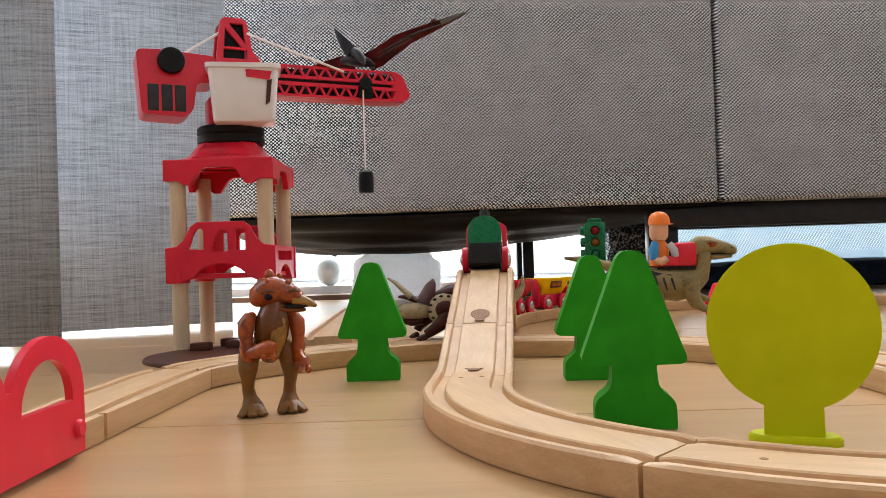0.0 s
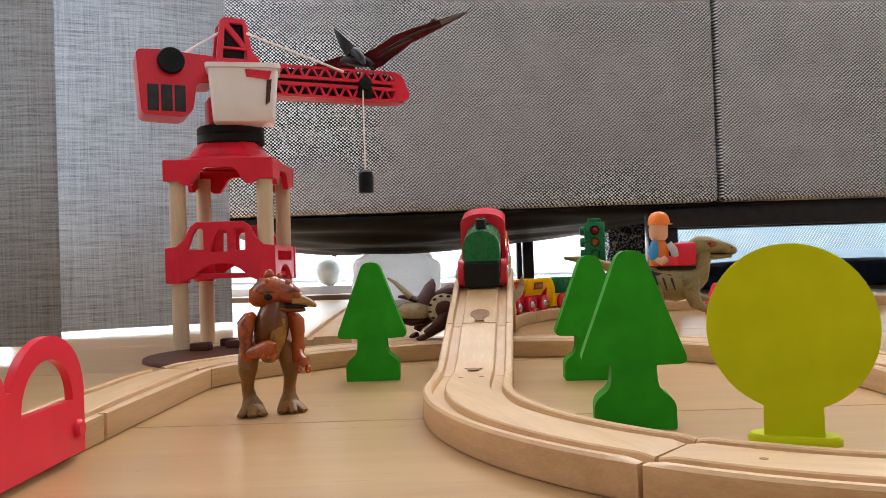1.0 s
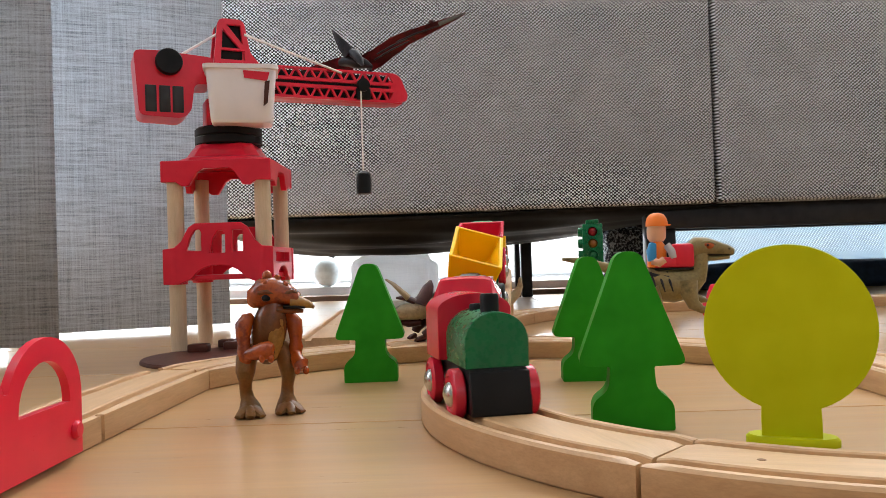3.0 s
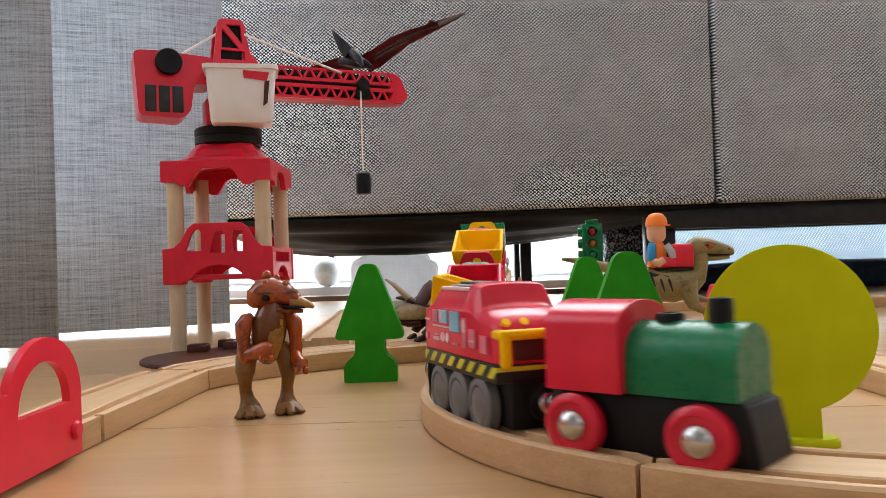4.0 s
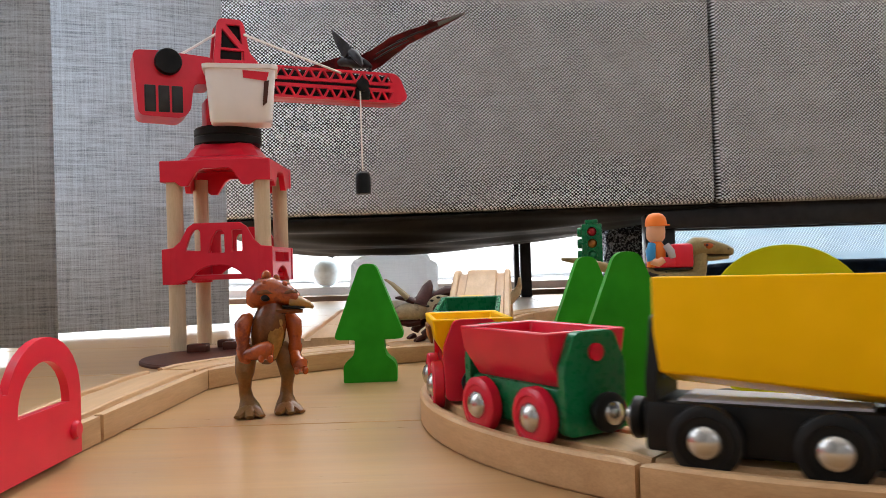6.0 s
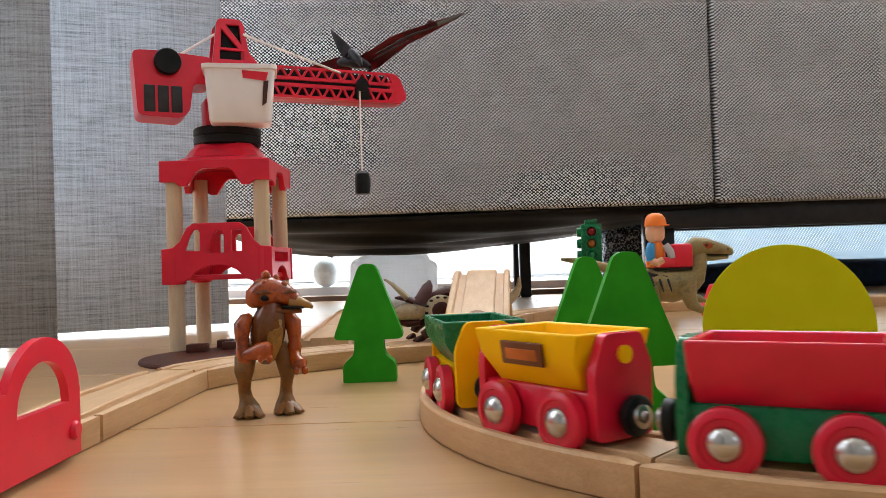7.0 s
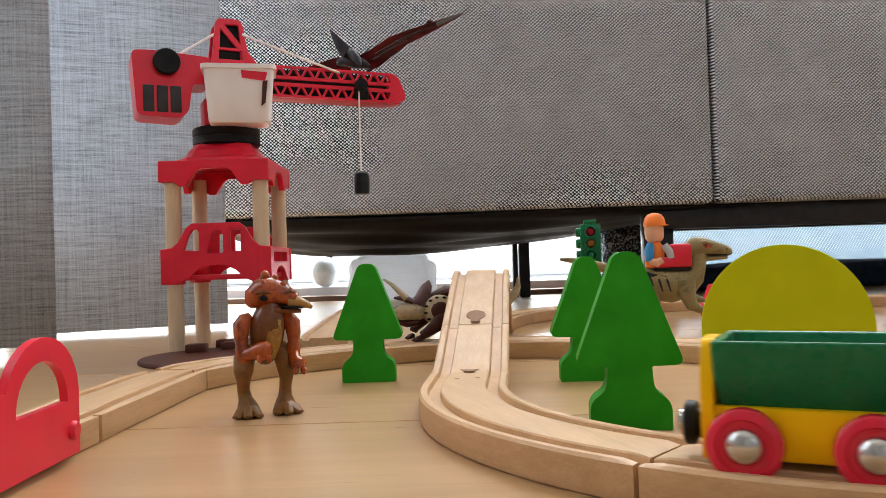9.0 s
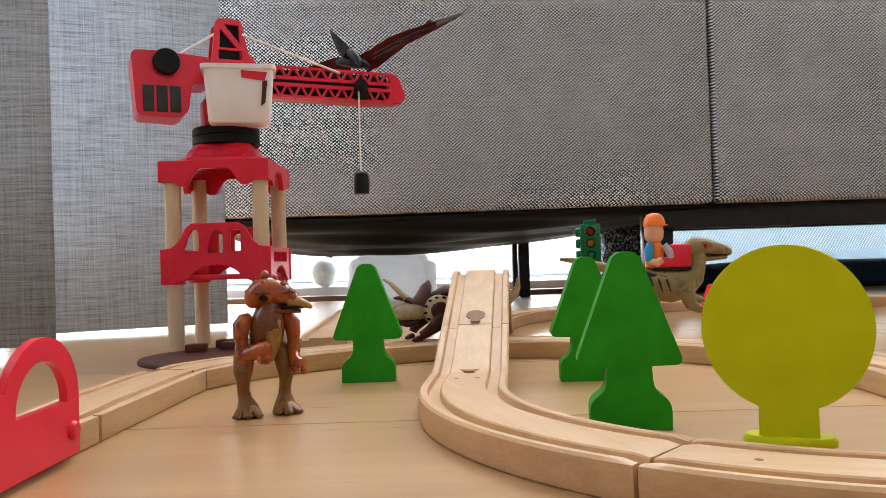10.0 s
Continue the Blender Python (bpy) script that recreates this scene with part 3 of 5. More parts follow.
socket_mark(107.5, "round peg in its keyhole in the track, shade coloured in brown")


def track_mark(s, side_off, label):
    a, b = on_route(s), on_route(s + 2)
    d = (b - a).normalized()
    side = Vector((-d.y, d.x, 0))
    p = (a + side * side_off) * MM
    ob = link_mesh("dowel_mark", mesh(lathe, [(0, 0.12), (1.1, 0.12), (1.3, 0)], 10), SOCKET, 30)
    ob.matrix_basis = pose(p.x, p.y, p.z)
    tagged(ob, label, "dowel mark", "wooden railway")


track_mark(S_FOOT + 22, 5.5, "small dark dowel mark in the track")
track_mark(S_FOOT + 24, -4.5, "small dark dowel mark in the track")
track_mark(S_FOOT + 193.4 + 26, -1.0, "small dark dowel mark in the track")
socket_mark(S_FOOT + 1, "peg slot at the ramp's foot, shade coloured in brown")

# ---- wooden trees ----
CONIFER = round_poly([(-15.5, 0), (15.5, 0), (15.5, 11), (9, 15.5), (8.4, 24.6), (21, 25), (4.5, 69), (-4.5, 69), (-21, 25), (-8.4, 24.6), (-9, 15.5), (-15.5, 11)], 4.0, 4, (0, 1, 4, 9))


def conifer(m, label, k=1.0):
    bm = mesh(plate, [[(x * k, z * k) for x, z in CONIFER]], 14 * k)
    ob = link_mesh("toy_tree", bm, GREEN_LEAF, 30)
    b = ob.modifiers.new("edge", "BEVEL")
    b.width, b.segments, b.limit_method, b.angle_limit = 0.0006, 2, "ANGLE", radians(60)
    ob.matrix_basis = m
    return tagged(ob, label, "toy tree", "wooden toy trees")


conifer(pose(-0.0455, 0.469, 0, 0, 0, 1), "flat green wooden conifer standing on the floor")
conifer(pose(0.0718, 0.317, 0, 0, 0, -7), "flat green wooden conifer standing beside the track", 1.02)
conifer(pose(0.0785, 0.446, 0, 0, 0, -3), "flat green wooden conifer standing inside the loop")


def round_tree(m):
    lp = arc(0, 41.3, 28.4, 29.6, -70, 250, 44) + [(-9.9, 9), (-9.9, 0), (9.9, 0), (9.9, 9)]
    t = thing("toy_tree", m, "flat lime-green round wooden tree on a small foot", "toy tree", "wooden toy trees")
    part("crown", mesh(plate, [lp], 8), LIME, t, "", 0.0008)
    bm = mesh(lathe, [(0, 0), (15.6, 0), (15.6, 2.2), (14.6, 3.2), (0, 3.2)], 32)
    for v in bm.verts:
        v.co.y = v.co.y * 0.55 + 0.004
    part("foot", bm, LIME, t)


round_tree(pose(0.1195, 0.284, 0, 0, 0, -25))

# ---- red arched railing ----


def arch_railing():
    t = thing("bridge_railing", pose(-0.1398, 0.2995, 0.0028, 0, 0, -90), "red plastic bridge railing with rounded arches", "toy bridge")
    outer = [(0, 0), (0, 24)] + arc(25.5, 22, 25.5, 22.5, 176, 18, 14) + arc(76.5, 22, 25.5, 22.5, 162, 4, 14) + [(102, 24), (102, 0)]
    holes = [[(9, 20), (44, 20)] + arc(26.5, 21, 17.5, 15.5, 4, 176, 14), [(60, 20), (94, 20)] + arc(77, 21, 17, 15.5, 4, 176, 14)]
    part("railing_panel", mesh(plate, [outer, *holes], 3), RED, t, "", 0.0008)
    for x in (5.5, 96.5):
        part("peg", mesh(lathe, [(0, 1.8), (2.6, 1.8), (3.4, 0.8), (3.4, -0.5)], 16, pose(x * MM, 0.003, 9 * MM, -90)), RED, t)


arch_railing()

# ---- crane ----


def make_crane():
    c = thing("toy_crane", pose(-0.185, 0.698, 0), "tall red toy harbour crane on four wooden posts", "toy crane")
    bm = bmesh.new()
    lathe(bm, [(0, 0), (73, 0), (73, 1.6), (71.8, 2.8), (0, 2.8)], 48)
    for v in bm.verts:
        a = math.atan2(v.co.y, v.co.x)
        v.co.x = v.co.x * 0.94 + 0.020
        v.co.y = v.co.y * (0.92 + 0.02 * math.sin(5 * a)) - 0.078
    part("base_plate", bm, BROWN, c, "dark brown base plate")
    for x, y, w in ((-16, -48, 16), (12, -34, 22), (36, -58, 18), (-2, -14, 14)):
        part("base_block", mesh(box, x - w / 2, x + w / 2, y - 6, y + 6, 2.3, 9, 1.2), BROWN, c)
    for sx in (-36, 36):
        for sy in (-36, 36):
            part("post", mesh(rod, (sx, sy, 0.2), (sx, sy, 150), 6.6, None, 24), BEECH_POST, c, "round beech post")
    # middle bridge deck
    deck = part("middle_deck", mesh(box, -40, 40, -40, 40, 60, 64, 0.8), RED, c)
    lp = [(-45, 57), (-32, 57), (-30, 58)] + arc(0, 58, 22, 14, 165, 15, 10) + [(30, 58), (32, 57), (45, 57), (45, 86), (36, 87), (30, 92), (24, 103), (19, 106.5), (-19, 106.5), (-24, 103), (-30, 92), (-36, 87), (-45, 86)]
    wins = [[(-26, 84), (-13.5, 84), (-13.5, 99), (-15, 101.5), (-18.5, 101), (-22, 96)], [(-7, 82), (6, 82), (6, 97), (4, 100), (0, 100), (-4, 94)], [(12, 83), (20.5, 83), (20.5, 100.5), (12, 100.5)]]
    for turn in (0, 180):
        part("side_panel", mesh(plate, [lp, *wins], 4.5, pose(0, 0, 0, 0, 0, turn) @ pose(0, -44 * MM, 0)), RED, c, "", 0.0007)
    lp2 = [(-39.4, 57), (-30, 57)] + arc(0, 58, 22, 12, 165, 15, 10) + [(30, 57), (39.4, 57), (39.4, 86), (-39.4, 86)]
    for turn in (90, -90):
        part("side_panel", mesh(plate, [lp2, [(-28, 74), (28, 74), (28, 82), (-28, 82)]], 4.5, pose(0, 0, 0, 0, 0, turn) @ pose(0, -44.2 * MM, 0)), RED, c, "", 0.0007)
    for sx in (-36, 36):
        for sy in (-36, 36):
            part("collar", mesh(lathe, [(8.4, 57), (8.4, 85.5), (6.65, 85.5), (6.65, 57)], 20, pose(sx * MM, sy * MM, 0)), RED, c)
    # upper deck and stepped roof
    lp3 = [(-45, 140.5), (-33, 140.5), (-28, 137), (-22, 137)] + [(-15, 148), (-10, 151), (10, 151), (15, 148)] + [(22, 137), (28, 137), (33, 140.5), (45, 140.5), (45, 158), (-45, 158)]
    for turn in (0, 90, 180, 270):
        part("roof_panel", mesh(plate, [[(x if turn % 180 == 0 else x * 39.8 / 45, z) for x, z in lp3]], 5, pose(0, 0, 0, 0, 0, turn) @ pose(0, (-45 if turn % 180 == 0 else -44.7) * MM, 0)), RED, c, "", 0.0008)
    bm = bmesh.new()
    hs = [(44.6, 157.6), (36, 159), (35, 161.5), (31, 163), (28, 168), (25, 172), (24, 174.5)]
    rings = []
    for r, z in hs:
        k = r * 0.32
        o = [(r, -r + k), (r, r - k), (r - k, r), (-r + k, r), (-r, r - k), (-r, -r + k), (-r + k, -r), (r - k, -r)]
        rings.append([bm.verts.new(Vector((x, y, z)) * MM) for x, y in o])
    for a, b in zip(rings, rings[1:]):
        for i in range(8):
            bm.faces.new((a[i], a[(i + 1) % 8], b[(i + 1) % 8], b[i]))
    bm.faces.new(rings[-1])
    part("roof", bm, RED, c, "", 0.0008)
    part("turntable", mesh(lathe, [(0, 174), (27, 174), (28.5, 175.5), (28.5, 181), (27.6, 181.6), (27.6, 182.2), (28.5, 183), (28.5, 188), (27, 189.5), (0, 189.5)], 48), BLACK, c, "black plastic turntable ring")

    # slewing head, turned with the jib
    head = part("slewing_head", mesh(box, -20, 24, -12, 12, 189.4, 214, 2), RED, c, "red slewing head with jib and counterweight", 0, pose(0, 0, 0, 0, 0, 25))
    tower = [(-16, 205), (-13, 245), (-9, 280), (-6, 283), (10, 283), (13.5, 280), (18, 255), (26, 246), (26, 205)]
    tw = [[(-6, 258), (9, 258), (-5, 274)], [(-1.5, 278), (10, 278), (11.5, 262)], [(-7, 248), (13, 248), (13, 256), (-6.5, 256)]]
    for y in (-13, 9):
        part("mast_panel", mesh(plate, [round_poly(tower, 3, 3), *tw], 4, pose(0, y * MM, 0)), RED, head, "", 0.0006)
    # added black block: paints the shade seen through the mast's cut-outs
    part("mast_shade", mesh(box, -8, 12, -8.5, 8.5, 245, 281, 1), BLACK, head, "black block standing for the shade inside the mast")
    # jib: two pierced side plates, top and bottom flanges
    lpj = round_poly([(20, 218.5), (150, 218.5), (163, 221), (165, 226), (158, 243), (152, 246.5), (20, 246.5)], 3, 3)
    holes = []
    x = 33.0
    up = True
    while x < 147:
        for z0, z1 in ((237.5, 244.5), (220.8, 228.5)):
            flip = up if z0 > 230 else not up
            holes.append([(x - 4.2, z0), (x + 4.2, z0), (x, z1)] if flip else [(x - 4.2, z1), (x, z0), (x + 4.2, z1)])
        up = not up
        x += 6.3
    holes.append([(34, 231.6), (148, 231.6), (148, 234.6), (34, 234.6)])
    for y in (-12, 9):
        part("jib_plate", mesh(plate, [lpj, *holes], 3, pose(0, y * MM, 0)), RED, head, "red pierced jib side")
    part("jib_floor", mesh(box, 22, 160, -9.2, 9.2, 218.6, 220.6, 0.4), RED, head)
    # added black sheet between the plates, for the dark inside the open jib
    part("jib_shade", mesh(box, 30, 150, -1.0, 1.0, 220.6, 245.5, 0), BLACK, head, "black sheet standing for the shade inside the jib")
    part("jib_nose", mesh(box, 150, 162, -9.2, 9.2, 220.4, 240, 1.5), RED, head)
    # counterweight housing
    lpc = round_poly([(-77.5, 249), (-74, 196), (-40, 194.5), (-33, 201), (-30, 224), (-14, 224), (-14, 247), (-60, 250)], 5, 4)
    part("counterweight", mesh(plate, [lpc], 36, pose(0, -0.018, 0)), RED, head, "red counterweight housing with dark grilles", 0.0014)
    for i, x in enumerate((-64.8, -54, -43.5)):
        part("grille", mesh(box, x - 4.4, x + 4.4, -18.8, -16, 199.0, 221, 0.7), DARK_GLASS, head, "dark grille")
    part("winch_knob", mesh(lathe, [(0, 0), (10, 0), (10.8, 1.2), (10.8, 6), (10, 7.5), (3.5, 7.8), (0, 7.4)], 28, pose(-0.0505, -0.018, 0.240, 90)), BLACK, head, "black winch knob")
    # white operator basket on the near side
    bm = bmesh.new()
    rr = []
    for z, hw, hd, y in ((187, 23.5, 14, -30), (189, 25, 15.5, -30), (210, 26.5, 17, -30), (230, 28.2, 18.5, -30), (230.5, 30, 20.5, -30), (234, 30.3, 20.8, -30), (234, 28.2, 18.6, -30), (196, 25, 15.5, -30)):
        o = round_poly([(-hw, -hd), (hw, -hd), (hw, hd), (-hw, hd)], 6, 4)
        rr.append([bm.verts.new(Vector((a, y + b, z)) * MM) for a, b in o])
    k = len(rr[0])
    for a, b in zip(rr, rr[1:]):
        for i in range(k):
            bm.faces.new((a[i], a[(i + 1) % k], b[(i + 1) % k], b[i]))
    bm.faces.new(rr[0])
    bm.faces.new(rr[-1])
    part("basket", bm, WHITE, c, "white plastic basket with a red window", 0, pose(0.013, 0.002, 0.001, 0, 0, 12))
    bk = pose(0.013, 0.002, 0.001, 0, 0, 12)
    part("basket_window", mesh(plate, [[(2, 229), (23, 227.5), (21, 220.5), (2.5, 223)]], 2.0, bk @ pose(0, -0.0492, 0)), RED, c, "red basket window")
    # open slot, drawn as a brown plate for the dark seen through it
    part("basket_slot", mesh(plate, [[(17.5, 200), (21, 203), (23, 221), (19, 220)]], 3.0, bk @ pose(0, -0.0488, 0)), BROWN, c)
    # hook block, trolley, cords
    hx, hy = 118.5, -14.0
    part("trolley", mesh(lathe, [(0, 0), (5, 0), (6, 1.5), (6, 5), (0, 6)], 18, pose((hx + 1) * MM, -0.012, 0.233, 90)), BLACK, head, "black trolley wheel")
    part("trolley_block", mesh(box, hx - 5, hx + 9, -14, -10, 220, 231, 1.5), BLACK, head)
    part("cord", mesh(rod, (hx - 1, hy, 150), (hx - 1, hy, 230), 0.8, None, 8), CORD, head, "white cord")
    part("cord", mesh(rod, (-9, -10, 270), (-48, -14, 243), 1.1, None, 8), CORD, head, "white cord")
    part("cord", mesh(rod, (13, -14.2, 270), (100, -13.2, 243), 1.15, None, 8), CORD, head, "white cord")
    part("hook_weight", mesh(lathe, [(0, 133), (7, 133), (7, 148), (6.2, 151.5), (3.5, 153.5), (0, 154)], 20, pose((hx - 1) * MM, hy * MM, 0)), BLACK, head, "black hook weight")


make_crane()

# ---- the train ----
AXLE = 9.6


def wheel_pair(parent, x, side, tyre, hub, r=AXLE, grey=False):
    """One wheel with its hub; spins about its own axle."""
    w = part("wheel", mesh(lathe, [(2.0, -2.3), (r - 0.6, -2.3), (r, -1.7), (r, 1.7), (r - 0.7, 2.4), (r - 2.6, 2.6), (r - 3.0, 1.9), (4.6, 1.9)], 28), tyre, parent, "", 0,
             pose(x * MM, side * 14.2 * MM, r * MM, -90 * side, 0, 0))
    if grey:
        part("hub", mesh(lathe, [(0, 1.6), (6.2, 1.6), (6.2, 2.4), (3.6, 2.8), (1.2, 3.6), (0, 3.6)], 18), hub, w)
        for k in range(4):
            part("spoke", mesh(box, 1, 8, -0.6, 0.6, 1.7, 2.5, 0, 2, pose(0, 0, 0, 0, 0, 45 + 90 * k)), hub, w)
    else:
        part("hub", mesh(lathe, [(0, 4.7), (1.4, 4.6), (3.4, 3.9), (4.6, 2.8), (4.9, 1.7), (4.9, 1.2)], 20), hub, w, "domed nickel hub")
    return w


def coupler(parent, x, ahead, z=12.0):
    d = 1 if ahead else -1
    part("coupling", mesh(lathe, [(0, -7), (3.0, -7), (3.0, -0.4), (4.2, 0), (4.2, 1.0), (5.9, 1.6), (6.2, 2.6), (6.2, 4.2), (5.4, 4.8), (0, 4.8)], 20, pose(x * MM, 0, z * MM, 0, 90 * d, 0)), BLACK, parent, "black magnet coupling")
    part("magnet", mesh(lathe, [(0, 2.4), (2.0, 2.2), (3.6, 1.2), (3.8, -0.5)], 16, pose((x + d * 4.8) * MM, 0, z * MM, 0, 90 * d, 0)), METAL, parent, "shiny steel magnet")


TRAIN = []  # thing, distance of its middle behind the leading axle, half wheelbase, wheels


def vehicle(name, label, category, mid, half, axles, tyre, hub, grey=False):
    v = thing(name, pose(0, 0, 0), label, category, "toy train")
    ws = [wheel_pair(v, x, sd, tyre, hub, AXLE, grey) for x in axles for sd in (1, -1)]
    TRAIN.append((v, mid, half, ws))
    return v


def make_engine():
    v = vehicle("steam_engine", "green and red toy steam engine with black chassis", "toy engine", -19.3, 19.8, (19.8, -19.8), RED_TRAIN, METAL)
    part("chassis", mesh(box, -30, 31, -11.2, 11.2, 2.5, 20, 1.2), BLACK, v, "black chassis")
    bm = bmesh.new()
    out = [(-12.2, 19.8), (-12.2, 29.5)] + arc(0, 29.5, 12.2, 11.0, 172, 8, 12) + [(12.2, 29.5), (12.2, 19.8)]
    plate(bm, [out], 33, pose(0, 0, 0, 0, 0, 90) @ pose(0, -0.0295, 0))
    part("boiler", bm, GREEN_TRAIN, v, "bottle-green boiler", 0.001)
    roof = [(-15.5, 19.8), (-15.5, 39.5)] + arc(0, 39.5, 15.5, 7.0, 172, 8, 14) + [(15.5, 39.5), (15.5, 19.8)]
    bm = bmesh.new()
    plate(bm, [roof], 25.5, pose(0, 0, 0, 0, 0, 90) @ pose(0, 0.0035, 0))
    part("cab", bm, RED_TRAIN, v, "raspberry red cab", 0.0012)
    for x, r, h in ((20.5, 3.6, 47.0), (5, 4.2, 42.5)):
        part("chimney", mesh(lathe, [(r, 36), (r, h - 1), (r * 0.9, h), (r * 0.55, h), (r * 0.5, h - 1)], 16, pose(x * MM, 0, 0)), BLACK, v, "black chimney")
    part("front_plate", mesh(plate, [[(30.6, 3), (34.8, 3), (34.8, 6), (31.8, 19), (30.6, 19)]], 23, pose(0, -0.0115, 0)), BLACK, v, "sloping black front plate", 0.0008)
    coupler(v, -30, False)


def make_diesel():
    v = vehicle("diesel_engine", "raspberry red battery engine with yellow front bar", "toy engine", -98.5, 20.5, (20.5, 0, -20.5), GREY_WHEEL, GREY_WHEEL, True)
    part("chassis", mesh(box, -36, 37, -11.4, 11.4, 3, 21, 1), BLACK, v, "black chassis")
    part("stripe_band", mesh(box, -36, 37, -16.6, 16.6, 18.6, 25, 0.6), STRIPES, v, "black and yellow striped skirt")
    bm = bmesh.new()
    rings = []
    for x, w, sh, tw, top in ((-36, 15.4, 38, 11, 41), (-35, 16.2, 39.6, 12.5, 43), (-28.6, 16.4, 40, 12.5, 44), (-27.4, 16.4, 41.5, 11.5, 48.6), (-26, 16.4, 42, 11.5, 49.2), (6, 16.4, 42, 11.5, 49.2), (7, 16.4, 42, 12, 51.5), (16, 16.4, 41.5, 11.5, 51), (19, 16.2, 39.5, 12, 44), (21.5, 16.0, 38.5, 12.5, 42.5), (31, 15.8, 37.5, 12, 41), (35.5, 15.2, 35.5, 11, 38.5), (37, 14.4, 33.5, 9.5, 35.5)):
        o = [(-w, 24.8), (-w, sh), (-w + 1.2, sh + 1.6), (-tw - 1, top - 1), (-tw + 1.5, top), (0, top + 0.5), (tw - 1.5, top), (tw + 1, top - 1), (w - 1.2, sh + 1.6), (w, sh), (w, 24.8)]
        rings.append([bm.verts.new(Vector((x, y, z)) * MM) for y, z in o])
    for p, q in zip(rings, rings[1:]):
        for i in range(11):
            bm.faces.new((p[i], p[(i + 1) % 11], q[(i + 1) % 11], q[i]))
    bm.faces.new(rings[0])
    bm.faces.new(rings[-1][::-1])
    part("body", bm, RED_TRAIN, v, "raspberry red body with rounded hood", 0.0008)
    part("roof_panel", mesh(box, -25, 5, -8.5, 8.5, 49.0, 50.4, 0.6), GREY_WHEEL, v, "grey roof panel")
    # pale strips carry the pinkish highlight along the roof's shoulders
    for sd in (-1, 1):
        part("roof_strip", mesh(box, -25, 5, sd * 10.9 - 1.5, sd * 10.9 + 1.5, 48.4, 49.8, 0.3), PRINT_WHITE, v, "pale roof edge strip with the shoulder highlight in its colour")
    for x in (-20, -10, 0):
        part("roof_vent", mesh(box, x - 5, x + 5, -4.5, 4.5, 50.1, 51.5, 0.6), DARK_GLASS, v, "dark roof vent")
    for sd in (-1, 1):
        y0, y1 = (16.3, 16.9) if sd > 0 else (-16.9, -16.3)
        for x0, x1, z0, z1, mt, up in ((-24, -18.5, 36.2, 40.8, PINK, 0), (-17, -8, 36, 41, PALE_BLUE, 0), (-5, 4.5, 33.5, 41, PALE_BLUE, 0), (-24.5, -4.5, 34.4, 35.0, PRINT_WHITE, 0), (-34, -28.8, 36.4, 37.0, PRINT_WHITE, 0),
                                       (-24, -17, 29, 30.4, PRINT_WHITE, 0), (-22.5, -19, 31, 31.6, PRINT_WHITE, 0), (-33.5, -30.5, 28.8, 31.2, PINK, 0), (-3, 3.5, 28.6, 29.4, PINK, 0), (7.5, 11.5, 28.5, 39, PINK, 0), (14, 20, 29, 35.5, PINK, 0),
                                       (7.8, 11.2, 34, 38.4, PRINT_WHITE, 1), (-16.4, -13, 36.8, 40.2, PRINT_WHITE, 1), (14.6, 19.4, 31, 31.8, PRINT_WHITE, 1), (24, 30, 28, 34, PINK, 0)):
            e = 0.15 * up
            bmx = mesh(box, x0, x1, y0 - (e if sd < 0 else 0), y1 - 0.25 + (e if sd > 0 else 0) if sd > 0 else y1, z0, z1, 0)
            part("side_print", bmx, mt, v)
        for x in (-13.5, -8.5):
            part("side_dot", mesh(rod, (x, sd * 16.2, 30.6), (x, sd * 16.75, 30.6), 2.0, None, 14), PRINT_WHITE, v)
        for y in (5, 11.5):
            part("lamp_dot", mesh(rod, (34.0, sd * y, 37.6), (35.3, sd * y, 39.0), 1.6, None, 12), YELLOW, v, "yellow lamp dot")
        # yellow guard bar wrapping the nose
        part("guard_post", mesh(box, 36.8, 40.6, sd * 13.6 - 1.9, sd * 13.6 + 1.9, 23.5, 36.6, 1.6, 3), YELLOW, v, "yellow guard bar")
        part("guard_side", mesh(box, 31, 40.2, sd * 14.3 - 1.5, sd * 14.3 + 1.5, 33.0, 36.6, 1.3, 3), YELLOW, v, "yellow guard bar")
    part("guard_top", mesh(box, 37.0, 40.6, -15.4, 15.4, 33.0, 36.6, 1.6, 3), YELLOW, v, "yellow guard bar")
    part("nose_grille", mesh(box, 36.6, 37.6, -10, 10, 26, 33, 0.3), BROWN, v)
    coupler(v, 36, True)
    coupler(v, -36, False)


def tub(v, mat, prof_y, z0, z1, x0, x1, flare, label, rise=0.0, lean=0.0, wall=2.2, mid=0.55, full=0.93):
    """An open-topped skip: narrow below, wide above, hollow inside."""
    bm = bmesh.new()
    lo, hi = prof_y
    rings = [((x0 + flare, x1 - flare), lo, z0), ((x0 + flare * 0.35, x1 - flare * 0.35), hi * full, z0 + (z1 - z0) * mid), ((x0, x1), hi, z1), ((x0 + wall, x1 - wall), hi - wall, z1),
             ((x0 + wall + flare * 0.35, x1 - wall - flare * 0.35), hi * full - wall, z0 + (z1 - z0) * mid), ((x0 + wall + flare, x1 - wall - flare), lo - wall, z0 + wall)]
    out = []
    for ((a, b), h, z), up in zip(rings, (1, 0.45, 0, 0, 0.45, 1)):
        out.append([bm.verts.new((Vector((x, y, z + (rise * up if x < 0 else 0)))) * MM) for x, y in ((a, -h), (b, -h), (b, h), (a, h))])
    for p, q in zip(out, out[1:]):
        for i in range(4):
            bm.faces.new((p[i], p[(i + 1) % 4], q[(i + 1) % 4], q[i]))
    bm.faces.new(out[0])
    bm.faces.new(out[-1])
    zc = z1 - 8
    m = pose(0, 0, zc * MM) @ pose(0, 0, 0, lean) @ pose(0, 0, -zc * MM)
    return part("skip", bm, mat, v, label, 0.0007, m)


